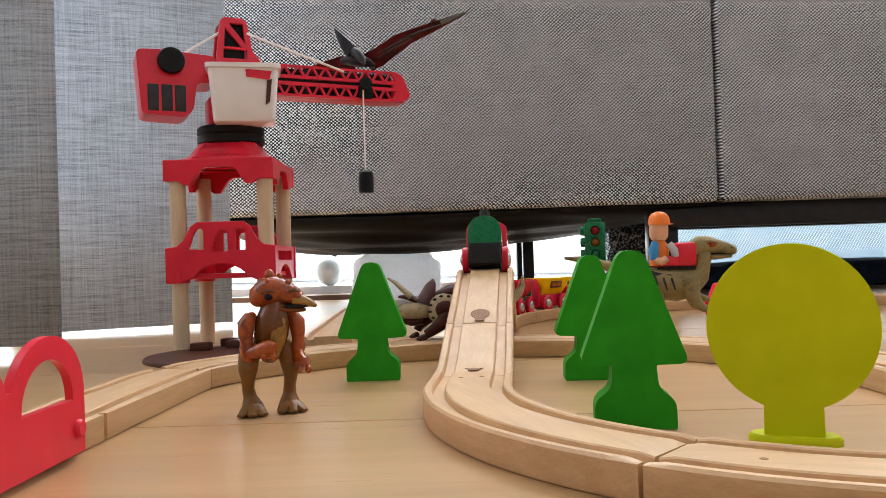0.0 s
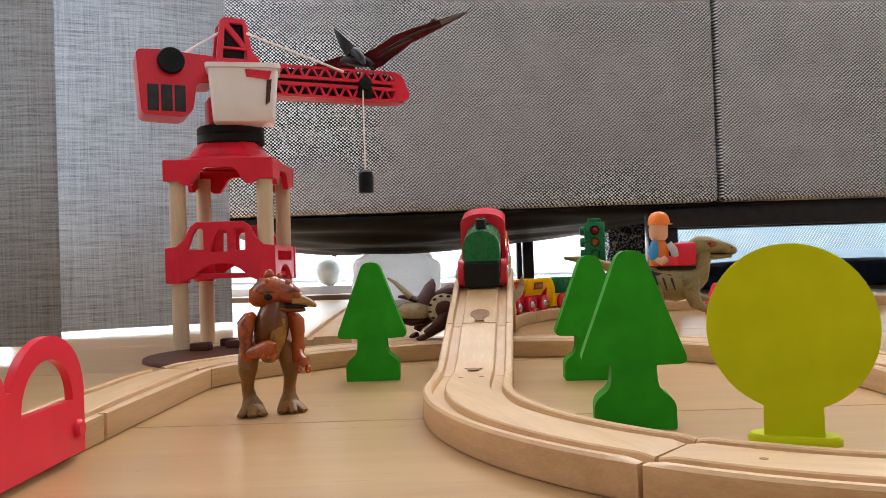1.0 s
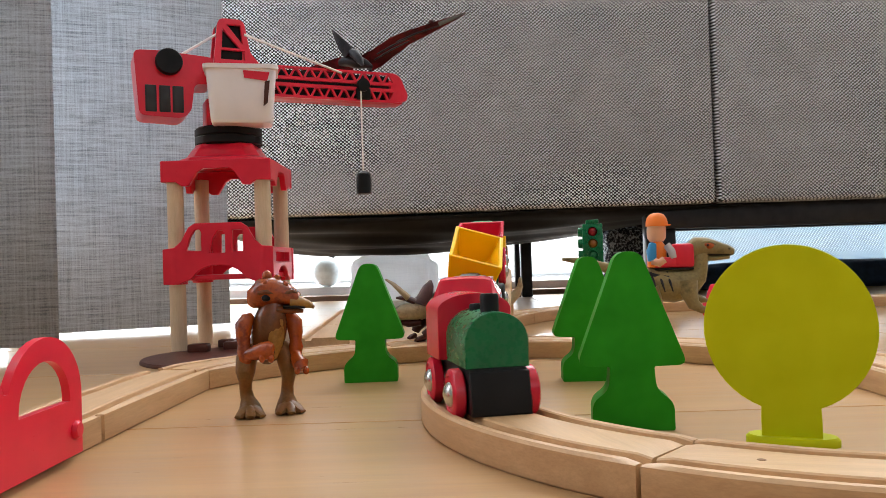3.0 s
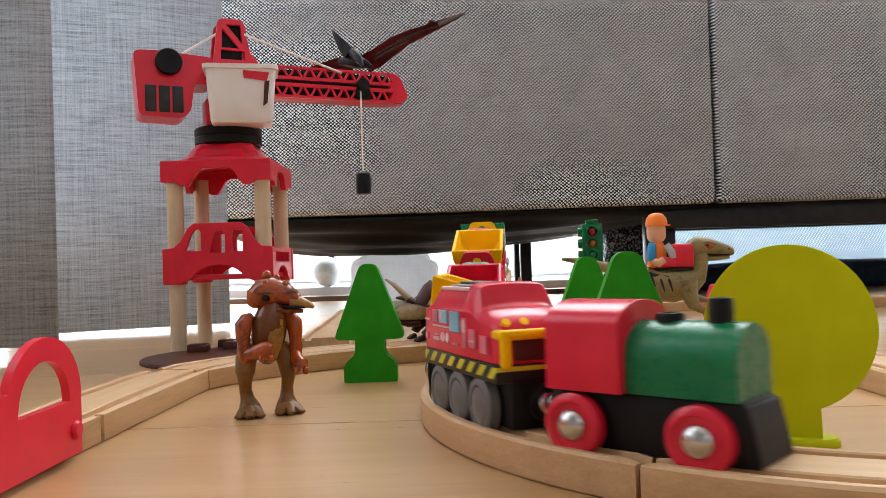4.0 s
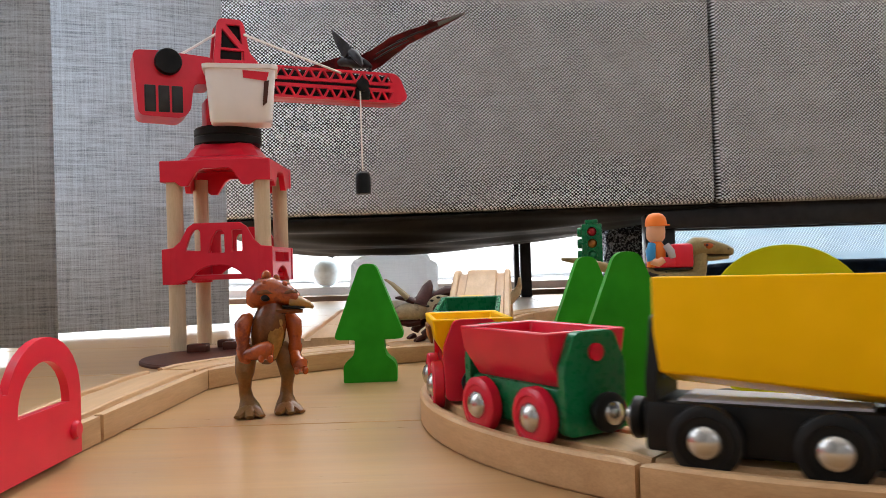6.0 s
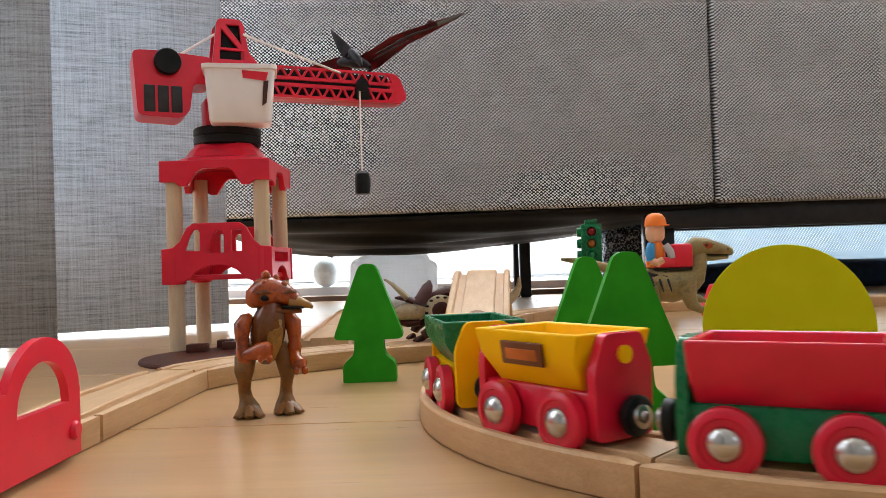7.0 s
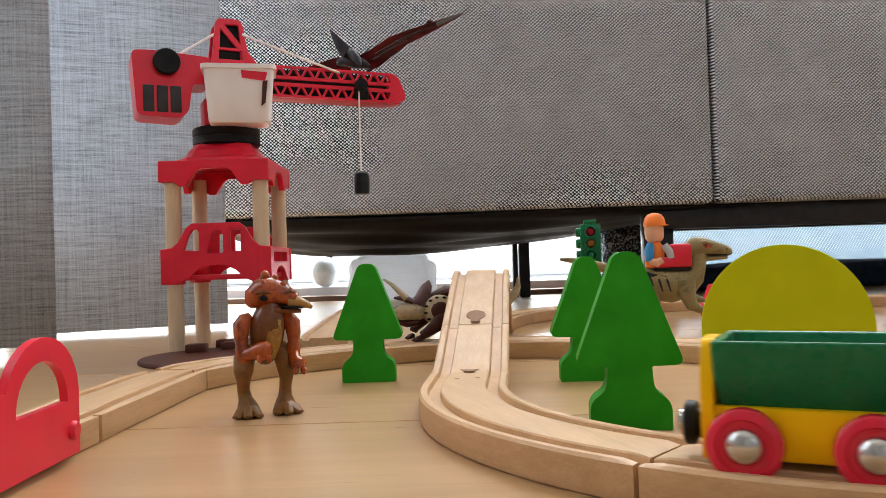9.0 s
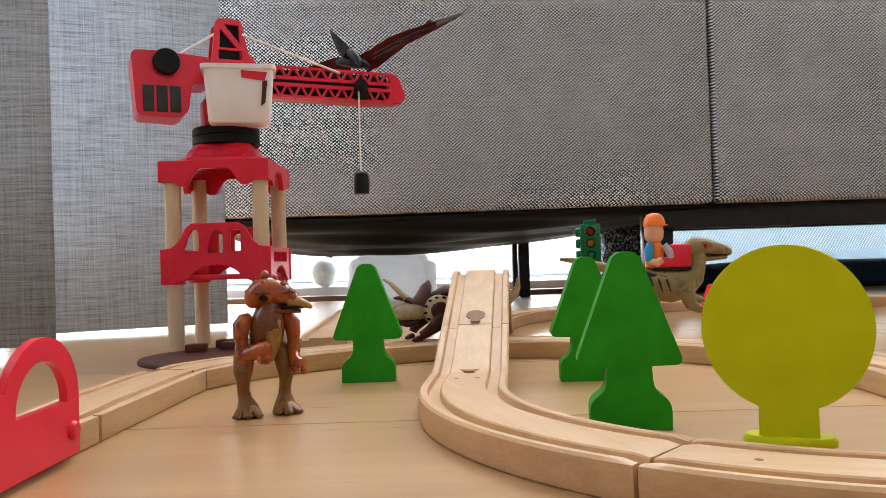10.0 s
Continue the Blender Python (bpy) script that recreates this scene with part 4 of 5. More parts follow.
def end_plate(v, mat, x, pts, t=3.4, hole=None):
    loops = [round_poly(pts, 2.5, 3)] + ([hole] if hole else [])
    bm = mesh(plate, loops, t, pose(x * MM, 0, 0, 0, 0, 90) @ pose(0, -t / 2 * MM, 0))
    return part("end_plate", bm, mat, v, "", 0.0006)


def make_black_wagon():
    v = vehicle("tipper_wagon", "toy tipper wagon with yellow skip and black chassis", "toy wagon", -186.6, 15.7, (15.7, -15.7), BLACK, METAL)
    part("chassis", mesh(box, -33, 33, -11.5, 11.5, 5, 19, 1.4), BLACK, v, "black chassis")
    part("bed", mesh(box, -24, 24, -9, 9, 17.5, 19.8, 0.5), STEEL_GREY, v, "grey bed plate")
    for x in (-31, 31):
        end_plate(v, BLACK, x, [(-11, 5), (11, 5), (11, 24), (4.5, 42.4), (-4.5, 42.4), (-11, 24)], 3.4, [(-5.2, 24), (5.2, 24), (1.6, 35), (-1.6, 35)])
        part("pivot", mesh(rod, (x - 2.3, 0, 38.2), (x + 2.3, 0, 38.2), 1.8, None, 12), BLACK, v)
    tub(v, YELLOW, (7.0, 15.4), 20.4, 49.6, -29.6, 30.5, 1.4, "open yellow skip tipped slightly", 4, -17, 2.2, 0.42, 0.80)
    coupler(v, 33.5, True)
    coupler(v, -34.6, False)


def make_wagon(label, mid, frame_mat, tub_mat, sign, tyre, back=0.0, ahead=1.6):
    v = vehicle("tipper_wagon", label, "toy wagon", mid, 15.2, (15.2 - back, -15.2 - back), tyre, METAL)
    part("chassis", mesh(box, -27.4, 27.4, -11.2, 11.2, 5, 19, 1.2), frame_mat, v)
    for x in (-26.6, 26.6):
        end_plate(v, frame_mat, x, [(-12, 4.5), (12, 4.5), (12.5, 26), (8, 36.5), (-8, 36.5), (-12.5, 26)])
        part("pivot", mesh(rod, (x - 2.8, 0, 30), (x + 2.8, 0, 30), 2.8, None, 14), tub_mat, v)
    tub(v, tub_mat, (9, 16.4), 18.5, 36.6, -24.8, 24.8, 1.0 if not sign else 5.0, "open skip")
    if sign:
        for sd in (-1, 1):
            tilt = pose(0, sd * 16.2 * MM, 29.5 * MM, sd * -8.5)
            part("label_plate", mesh(box, -10, 10, -0.6, 0.6, -3.8, 3.8, 0.4, 2, tilt), LABEL, v, "brown label with an orange picture")
            part("label_picture", mesh(box, -7.5, 7.5, -0.85, 0.85, -2.0, 1.6, 0.2, 2, tilt), LABEL_ORANGE, v)
    coupler(v, 28.0 + ahead, True)
    coupler(v, -29.8, False)


make_engine()
make_diesel()
make_black_wagon()
make_wagon("toy tipper wagon with red skip and green frame", -268.5, GREEN_TRAIN, RED_TRAIN, False, RED_TRAIN, 0.0, 2.6)
make_wagon("toy hopper wagon with yellow skip and red frame", -344.0, RED_TRAIN, YELLOW, True, RED_TRAIN)
make_wagon("toy tipper wagon with green skip and yellow frame", -415.4, YELLOW, GREEN_TRAIN, False, RED_TRAIN, 2.1, 0.6)

# ---- toy animals ----


def toes(bm, x, y, z, n, ln, r, spread, heading):
    for k in range(n):
        a = radians(heading + spread * (k - (n - 1) / 2))
        loft(bm, [((x, y, z + 2.6), r, r), ((x + math.cos(a) * ln * 0.55, y + math.sin(a) * ln * 0.55, z + 1.9), r * 0.85, r * 0.8),
                  ((x + math.cos(a) * ln, y + math.sin(a) * ln, z + 0.8), r * 0.5, 0.8)], 8)


def brown_dinosaur():
    d = thing("toy_dinosaur", pose(-0.0850, 0.379, 0, 0, 0, 24), "glossy copper-brown plastic dinosaur standing upright", "toy dinosaur", "toy dinosaurs")
    part("torso", mesh(loft, [((0, 3, 23.5), 2.2, 2.5), ((0.2, 2.4, 26), 4.4, 5), ((0.4, 1.6, 31), 6.2, 7.2), ((0.8, 0.4, 37), 7.6, 8.2), ((1.4, -0.8, 43), 8.6, 8.0), ((2.2, -1.6, 47.5), 7.6, 6.6), ((3.2, -2.6, 52), 5.2, 5.2), ((3.6, -3, 55), 4, 4)], 18), COPPER_SKIN, d, "dark brown chest and neck")
    part("belly", mesh(loft, [((2.2, -3.2, 26), 1.4, 1.2), ((2.6, -5.4, 32), 3.6, 1.6), ((3.0, -6.6, 38), 4.0, 1.8), ((3.4, -7.0, 44), 3.0, 1.8), ((3.8, -6.6, 48), 1.2, 1.0)], 10), BEAK_SKIN, d, "ochre belly stripe")
    bm = bmesh.new()
    loft(bm, [((-6.6, 3, 51.5), 2.6, 2.6), ((-4.6, 1.4, 54), 6.0, 5.6), ((-0.6, -1, 56.8), 7.6, 7.2), ((3.2, -3, 57.2), 7.6, 6.9), ((7.6, -5, 56), 6.4, 5.6), ((11, -6.4, 54.3), 4.8, 4.2), ((13.5, -7.4, 53), 3.8, 3.0)], 18)
    part("head", bm, RUST_SKIN, d, "rust-orange bony head")
    for x, y, z, r in ((0.5, -1, 64.4, 2.4), (-3.4, 0.5, 61, 1.7), (4.6, -4, 63.2, 1.7), (-1.2, -6.0, 61.2, 1.5), (7.4, -8, 60.4, 1.5), (-5.4, -3, 57, 1.6), (10.2, -8.4, 57.6, 1.2), (1.6, -7.6, 60.2, 1.2)):
        part("horn_knob", mesh(ball, (x, y, z), r, r, r * 1.25, 10, 6), RUST_SKIN, d)
    part("beak", mesh(loft, [((10, -6.5, 52.6), 4.6, 3.6), ((14.5, -7.8, 52), 3.8, 2.8), ((18.2, -9, 50.6), 2.4, 1.8), ((20.4, -9.8, 49.2), 0.9, 0.7)], 12), BEAK_SKIN, d, "ochre beak")
    part("jaw", mesh(loft, [((4, -5, 49), 4.0, 2.2), ((10, -7, 48.2), 3.2, 1.6), ((15.5, -8.6, 47.8), 1.4, 0.9)], 10), COPPER_SKIN, d)
    part("mouth", mesh(loft, [((6, -8.4, 50), 1.6, 0.9), ((11.5, -9.8, 49.9), 1.5, 0.8), ((16, -10, 49.4), 0.7, 0.5)], 8), BLACK, d, "dark mouth line")
    part("eye", mesh(ball, (-1.6, -8.2, 54.6), 2.3, 1.4, 1.6, 10, 8), BLACK, d, "black eye")
    # small black ball painting the shaded gap between skull and beak
    part("eye", mesh(ball, (9.4, -9.6, 54.4), 1.5, 1.2, 1.2, 10, 8), BLACK, d, "black eye")
    part("brow", mesh(loft, [((-5, -6.6, 57), 0.9, 1.0), ((-1.5, -8.6, 57.4), 1.4, 1.2), ((2.6, -9.0, 56.4), 1.1, 1.1), ((6, -9.6, 56.2), 1.2, 1.1), ((10, -10.4, 57.4), 1.2, 1.1), ((12.6, -9, 56.4), 0.7, 0.7)], 8), COPPER_SKIN, d, "dark heavy brow")
    for sx, x0 in ((-1, -9.8), (1, 11.6)):
        arm = bmesh.new()
        loft(arm, [((x0 - sx * 3.0, 0, 46.6), 1.8, 1.4), ((x0 - sx * 0.8, -0.4, 45.0), 3.6, 3.2), ((x0 + sx * 1.2, -0.8, 42), 4.4, 4.0), ((x0 + sx * 1.6, -1.4, 37), 3.7, 3.4), ((x0 + sx * 1.4, -1.8, 33.5), 3.0, 2.8), ((x0 + sx * 1.4, -2.0, 31), 3.7, 3.4), ((x0 + sx * 0.8, -2.4, 26.5), 3.2, 3.0), ((x0, -3, 23.8), 1.8, 1.6)], 14)
        arm = part("arm", arm, RUST_SKIN, d)
        bm = bmesh.new()
        if sx < 0:
            loft(bm, [((x0 - 0.6, -3, 28.5), 3.0, 3.0), ((x0 + 2.6, -6.5, 29.6), 3.4, 3.4), ((x0 + 6, -10, 30.6), 4.0, 4.4), ((x0 + 8.4, -12, 31), 3.7, 4.2), ((x0 + 9.8, -12.8, 31), 2.2, 2.8)], 12)
            tips = [(x0 + 4.6, -12.6, 27.4), (x0 + 8.4, -14.2, 27.2)]
        else:
            loft(bm, [((x0 + 1, -3, 28), 2.6, 2.6), ((x0 + 0.6, -7, 25), 3.2, 3.0), ((x0 + 1.6, -10, 23), 3.9, 3.8), ((x0 + 2.2, -11.4, 21), 2.4, 2.4)], 12)
            tips = [(x0 - 0.6, -12, 20.6), (x0 + 3.4, -12.4, 20.4)]
        for tx, ty, tz in tips:
            ball(bm, (tx, ty, tz), 1.5, 1.5, 1.9, 8, 6)
        part("paw", bm, RUST_SKIN, d, "orange forelimb")
    for x, lean in ((-9.0, -1.4), (8.6, 0.6)):
        bm = bmesh.new()
        loft(bm, [((x * 0.72, 3, 31), 4.6, 4.6), ((x + lean * 0.6, 1.0, 26), 5.0, 5.0), ((x + lean * 1.3, -1.6, 20.5), 4.6, 4.4), ((x + lean * 1.2, -0.6, 16.5), 3.2, 3.2), ((x + lean, 1.4, 12), 2.9, 2.9), ((x + lean * 0.5, 1.2, 8), 3.3, 3.2), ((x, 0, 4.4), 5.0, 4.8), ((x, -1, 1.6), 6.4, 6.0), ((x, -1, 0.2), 6.4, 6.2)], 14)
        toes(bm, x, -1.6, 0.3, 3, 9.6, 3.7, 36, -96 + lean * 4)
        part("leg", bm, DARK_COPPER_SKIN, d, "bent leg with broad three-toed foot")
    part("tail", mesh(loft, [((0, 6, 31), 5, 5), ((-1, 13, 30), 4, 4), ((-2, 20, 31), 2.6, 2.6), ((-3, 27, 33), 1, 1)], 10), COPPER_SKIN, d)


brown_dinosaur()


def horned_dinosaur():
    k = 0.41
    X = lambda p: (p - 760) * k
    Z = lambda y: 68.5 - (y - 466) * k
    d = thing("toy_dinosaur", pose(-0.010, 0.592, 0.012), "tan and maroon horned plastic dinosaur crouching on the track", "toy dinosaur", "toy dinosaurs")
    z0 = 12.0
    P = lambda px, py, y=0: (X(px), y, Z(py) - z0)
    part("body", mesh(loft, [(P(742, 548), 5, 5.5), (P(755, 550), 10, 9.5), (P(778, 550), 12.5, 12), (P(815, 548), 13, 13), (P(850, 545), 10, 11), (P(872, 540), 6, 6)], 16), TAN_SKIN, d, "tan body with dark patches")
    part("back_plate", mesh(loft, [(P(760, 530), 6, 3.5), (P(785, 521), 9, 5), (P(820, 520), 9, 5), (P(850, 524), 5, 3)], 12), MAROON_SKIN, d, "maroon back")
    part("head", mesh(loft, [(P(745, 548, -2), 7, 7), (P(728, 552, -4), 8, 7.5), (P(708, 552, -6), 6.5, 6.2), (P(692, 556, -8), 4, 4.4), (P(684, 562, -9), 1.5, 1.8)], 14), TAN_SKIN, d, "tan head")
    part("jaw", mesh(loft, [(P(735, 570, -4), 5, 3.4), (P(715, 573, -6), 4.2, 2.8), (P(698, 570, -7), 2, 1.4)], 10), MAROON_SKIN, d)
    part("frill", mesh(loft, [(P(738, 545, -2), 9, 9), (P(745, 528, 0), 9, 4.2), (P(752, 508, 3), 6, 2.6), (P(756, 499, 5), 1.5, 0.8)], 12), MAROON_SKIN, d, "maroon neck frill")
    part("frill", mesh(loft, [(P(728, 536, -4), 6, 3), (P(712, 528, -4), 5, 2.4), (P(694, 527, -5), 1.5, 0.8)], 10), MAROON_SKIN, d, "maroon brow ridge")
    part("flank_patch", mesh(ball, (X(777), -9.0, Z(551) - z0), 8.8, 4.6, 7.6, 16, 10), MAROON_SKIN, d, "dark round flank patch")
    part("flank_ring", mesh(ball, (X(776), -7.4, Z(551) - z0), 12.4, 5.0, 11.4, 20, 12), HORN_SKIN, d, "pale ring round the flank patch")
    for i in range(11):
        a = radians(15 + 29 * i)
        part("flank_spot", mesh(ball, (X(776) + 10.6 * math.cos(a), -10.2, Z(551) - z0 + 9.6 * math.sin(a)), 1.5, 0.9, 0.9, 8, 6), BLACK, d)
    for y in (-8, 3):
        part("horn", mesh(loft, [(P(716, 528, y), 2.1, 2.1), (P(704, 516, y - 2), 1.7, 1.7), (P(690, 502, y - 4), 1.1, 1.1), (P(677, 493, y - 5), 0.4, 0.4)], 10), HORN_SKIN, d, "pale horn")
    bm = mesh(loft, [(P(782, 562, -8), 6, 6.5), (P(768, 577, -12), 4.6, 5), (P(752, 588, -13), 3.6, 3.8), (P(742, 594, -13), 3.4, 3.2)], 12)
    toes(bm, X(742), -13, 0, 3, 7, 2.3, 38, 190)
    part("leg", bm, MAROON_SKIN, d, "bent front leg")
    bm = mesh(loft, [(P(748, 565, 6), 5, 5), (P(730, 580, 7), 3.8, 4), (P(725, 590, 7), 3.2, 3)], 12)
    toes(bm, X(725), 7, 0, 3, 6, 2.2, 38, 190)
    part("leg", bm, MAROON_SKIN, d, "bent front leg")
    for y in (-9, 9):
        bm = mesh(loft, [(P(845, 555, y), 6, 7), (P(850, 575, y), 4, 4.4), (P(848, 596, y), 3.6, 3.4)], 12)
        toes(bm, X(846), y, 0, 3, 6, 2.2, 38, 190)
        part("leg", bm, OLIVE_SKIN, d, "hind leg")
    part("tail", mesh(loft, [(P(868, 540), 6, 6), (P(885, 540), 4.4, 4.6), (P(899, 536), 3.8, 4), (P(910, 526), 3.0, 3.2), (P(916, 514), 2.2, 2.2), (P(917, 498), 0.8, 0.9)], 12), HORN_SKIN, d, "upturned tail tip")


horned_dinosaur()


def raptor():
    k = 0.463
    X = lambda p: (p - 1170) * k
    Z = lambda y: 68.5 - (y - 452) * k
    P = lambda px, py, y=0: (X(px), y, Z(py))
    d = thing("toy_dinosaur", pose(0.1788, 0.66, 0), "olive plastic raptor with a long tail carrying a rider", "toy dinosaur", "toy dinosaurs")
    part("body", mesh(loft, [(P(1098, 487), 5, 5.5), (P(1125, 494), 9, 9.5), (P(1155, 503), 12, 13.5), (P(1185, 507), 12.5, 14), (P(1208, 503), 11.5, 13), (P(1226, 490), 8.6, 9), (P(1231, 474), 7, 7.2), (P(1233, 458), 6.8, 7.2), (P(1238, 448), 6, 6)], 16), OLIVE_SKIN, d, "olive body with dark stripes")
    part("tail", mesh(loft, [(P(1104, 487), 5.4, 5.8), (P(1075, 474), 4.2, 4.4), (P(1045, 464), 3.4, 3.4), (P(1015, 457), 2.6, 2.6), (P(990, 454), 1.2, 1.1)], 12), OLIVE_SKIN, d)
    part("head", mesh(loft, [(P(1215, 447), 6.0, 6.6), (P(1228, 440), 8.2, 8.6), (P(1245, 440), 7.8, 7.8), (P(1262, 443), 6.4, 6.0), (P(1280, 447), 5.2, 4.8), (P(1293, 450), 2.8, 3.0)], 14), OLIVE_SKIN, d, "narrow olive head")
    part("jaw", mesh(loft, [(P(1228, 457), 5.5, 3.2), (P(1255, 460), 4.6, 2.5), (P(1285, 459), 2.6, 1.6)], 12), OLIVE_SKIN, d)
    part("mouth", mesh(loft, [(P(1236, 453), 5.9, 0.5), (P(1262, 455), 5.0, 0.5), (P(1286, 454.5), 3.4, 0.4)], 10), BLACK, d, "dark mouth line")
    for y in (-6.6, 6.6):
        part("eye_patch", mesh(ball, (X(1244), y, Z(438)), 5.0, 1.5, 3.2, 12, 8), RUST_SKIN, d, "rust-red eye patch")
        part("eye", mesh(ball, (X(1243), y * 1.12, Z(437)), 1.4, 0.9, 1.2, 10, 6), BLACK, d)
    for i, px in enumerate((1128, 1142, 1156, 1170)):
        for sd in (-1, 1):
            part("stripe", mesh(loft, [((X(px), sd * 7.0, Z(490) + 4), 1.0, 0.5), ((X(px + 2), sd * 12.6, Z(500)), 1.1, 0.6), ((X(px + 7), sd * 11.8, Z(516)), 0.5, 0.4)], 6), SLATE_SKIN, d, "dark flank stripe")
    bm = mesh(loft, [(P(1205, 500, -9), 7.5, 8), (P(1205, 520, -11), 6.6, 7), (P(1212, 540, -12), 4.8, 5.2), (P(1226, 549, -13), 3.4, 3.2), (P(1242, 548, -13), 2.8, 2.4)], 12)
    toes(bm, X(1236), -13, Z(549) - 2.4, 3, 9, 2.0, 26, 10)
    part("arm", bm, OLIVE_SKIN, d, "raised foreleg")
    bm = mesh(loft, [(P(1206, 510, 9), 6, 6), (P(1224, 528, 10), 4, 4), (P(1240, 534, 10), 3, 3), (P(1250, 536, 10), 1.6, 1.6)], 12)
    part("arm", bm, OLIVE_SKIN, d, "raised foreleg")
    for y, px in ((-8, 1160), (9, 1146)):
        bm = mesh(loft, [(P(px - 22, 510, y), 7.5, 8), (P(px - 12, 535, y), 6, 6), (P(px - 22, 556, y), 4, 4), (P(px - 8, 578, y), 3, 3), (P(px, 592, y), 3.4, 3)], 12)
        toes(bm, X(px), y, 0, 3, 9, 2.2, 30, 0)
        part("leg", bm, OLIVE_SKIN, d, "bent hind leg")
    part("back_patch", mesh(loft, [(P(1110, 484), 5.2, 3.4), (P(1140, 488), 9.6, 5), (P(1170, 494), 11.2, 5.6), (P(1196, 493), 9.6, 4.4), (P(1208, 490), 5, 2)], 14), SLATE_SKIN, d, "dark saddle patch along the back")
    for i, (px, py, w) in enumerate(((1226, 478, 8.1), (1229, 471, 7.6), (1231, 464, 7.2))):
        part("neck_fold", mesh(loft, [(P(px - 8, py + 3), 2.0, 0.5), (P(px, py), w, 0.55), (P(px + 8, py - 1), 2.0, 0.5)], 12), SLATE_SKIN, d)
    for sd in (-1, 1):
        part("brow", mesh(loft, [(P(1228, 434, sd * 5.5), 1.2, 1.2), (P(1242, 431.5, sd * 6.6), 1.8, 1.6), (P(1258, 436, sd * 5.6), 1.2, 1.0)], 8), OLIVE_SKIN, d)
        part("nostril", mesh(ball, (X(1282), sd * 4.6, Z(445)), 1.0, 0.5, 0.6, 8, 6), BLACK, d)
    part("saddle", mesh(box, X(1150), X(1217), -8.5, 8.5, Z(479), Z(475.5), 0.6), BLACK, d, "dark saddle plate")
    # seated rider, one plain mesh of plain colours
    bm = bmesh.new()

    def add(i, fn, *a, **kw):
        piece = mesh(fn, *a, **kw)
        bmesh.ops.recalc_face_normals(piece, faces=piece.faces)
        for f in piece.faces:
            f.material_index = i
        me = bpy.data.meshes.new("piece")
        piece.to_mesh(me)
        piece.free()
        bm.from_mesh(me)
        bpy.data.meshes.remove(me)
    add(0, box, X(1150), X(1190), -7.5, 7.5, Z(475), Z(456), 2)
    add(0, box, X(1184), X(1220), -8, 8, Z(476), Z(433), 3)
    add(1, loft, [(P(1156, 474), 6.5, 7.0), (P(1157, 455), 7.4, 8.0), (P(1158, 438), 7.0, 7.6), (P(1158, 427), 4, 4)], 14)
    add(2, loft, [(P(1147, 432, -7), 3, 3), (P(1143, 445, -9), 4, 4.2), (P(1143, 462, -10), 3.4, 3.6)], 12)
    add(2, loft, [(P(1160, 432, 7), 3, 3), (P(1163, 445, 9), 4, 4.2), (P(1168, 458, 9), 3.4, 3.6)], 12)
    add(4, loft, [(P(1172, 434, -5), 2.4, 3), (P(1180, 446, -6), 2.8, 3.4), (P(1183, 458, -6), 2, 3)], 10)
    add(3, loft, [(P(1144, 462, -10), 3.0, 3.0), (P(1154, 466, -13), 3.4, 3.4), (P(1163, 460, -13), 2.6, 3.0)], 10)
    add(3, lathe, [(0, Z(429)), (5.4, Z(428)), (7.4, Z(422)), (7.8, Z(410)), (7.4, Z(399)), (5, Z(394)), (0, Z(393))], 20, pose(X(1158) * MM, 0, 0))
    add(1, lathe, [(8.9, Z(401)), (8.8, Z(394)), (7.8, Z(386)), (5.6, Z(380)), (2.5, Z(377.5)), (0, Z(377))], 20, pose(X(1159) * MM, 0, 0))
    add(1, box, X(1155), X(1180), -7.5, 4, Z(401), Z(398.5), 0.6)
    r = link_mesh("toy_rider", bm, [RED, ORANGE, BLUE, FLESH, STEEL_GREY])
    r.matrix_basis = pose(0.1788, 0.66, 0)
    tagged(r, "small plastic doll in orange hard hat riding the raptor", "toy figure")


raptor()


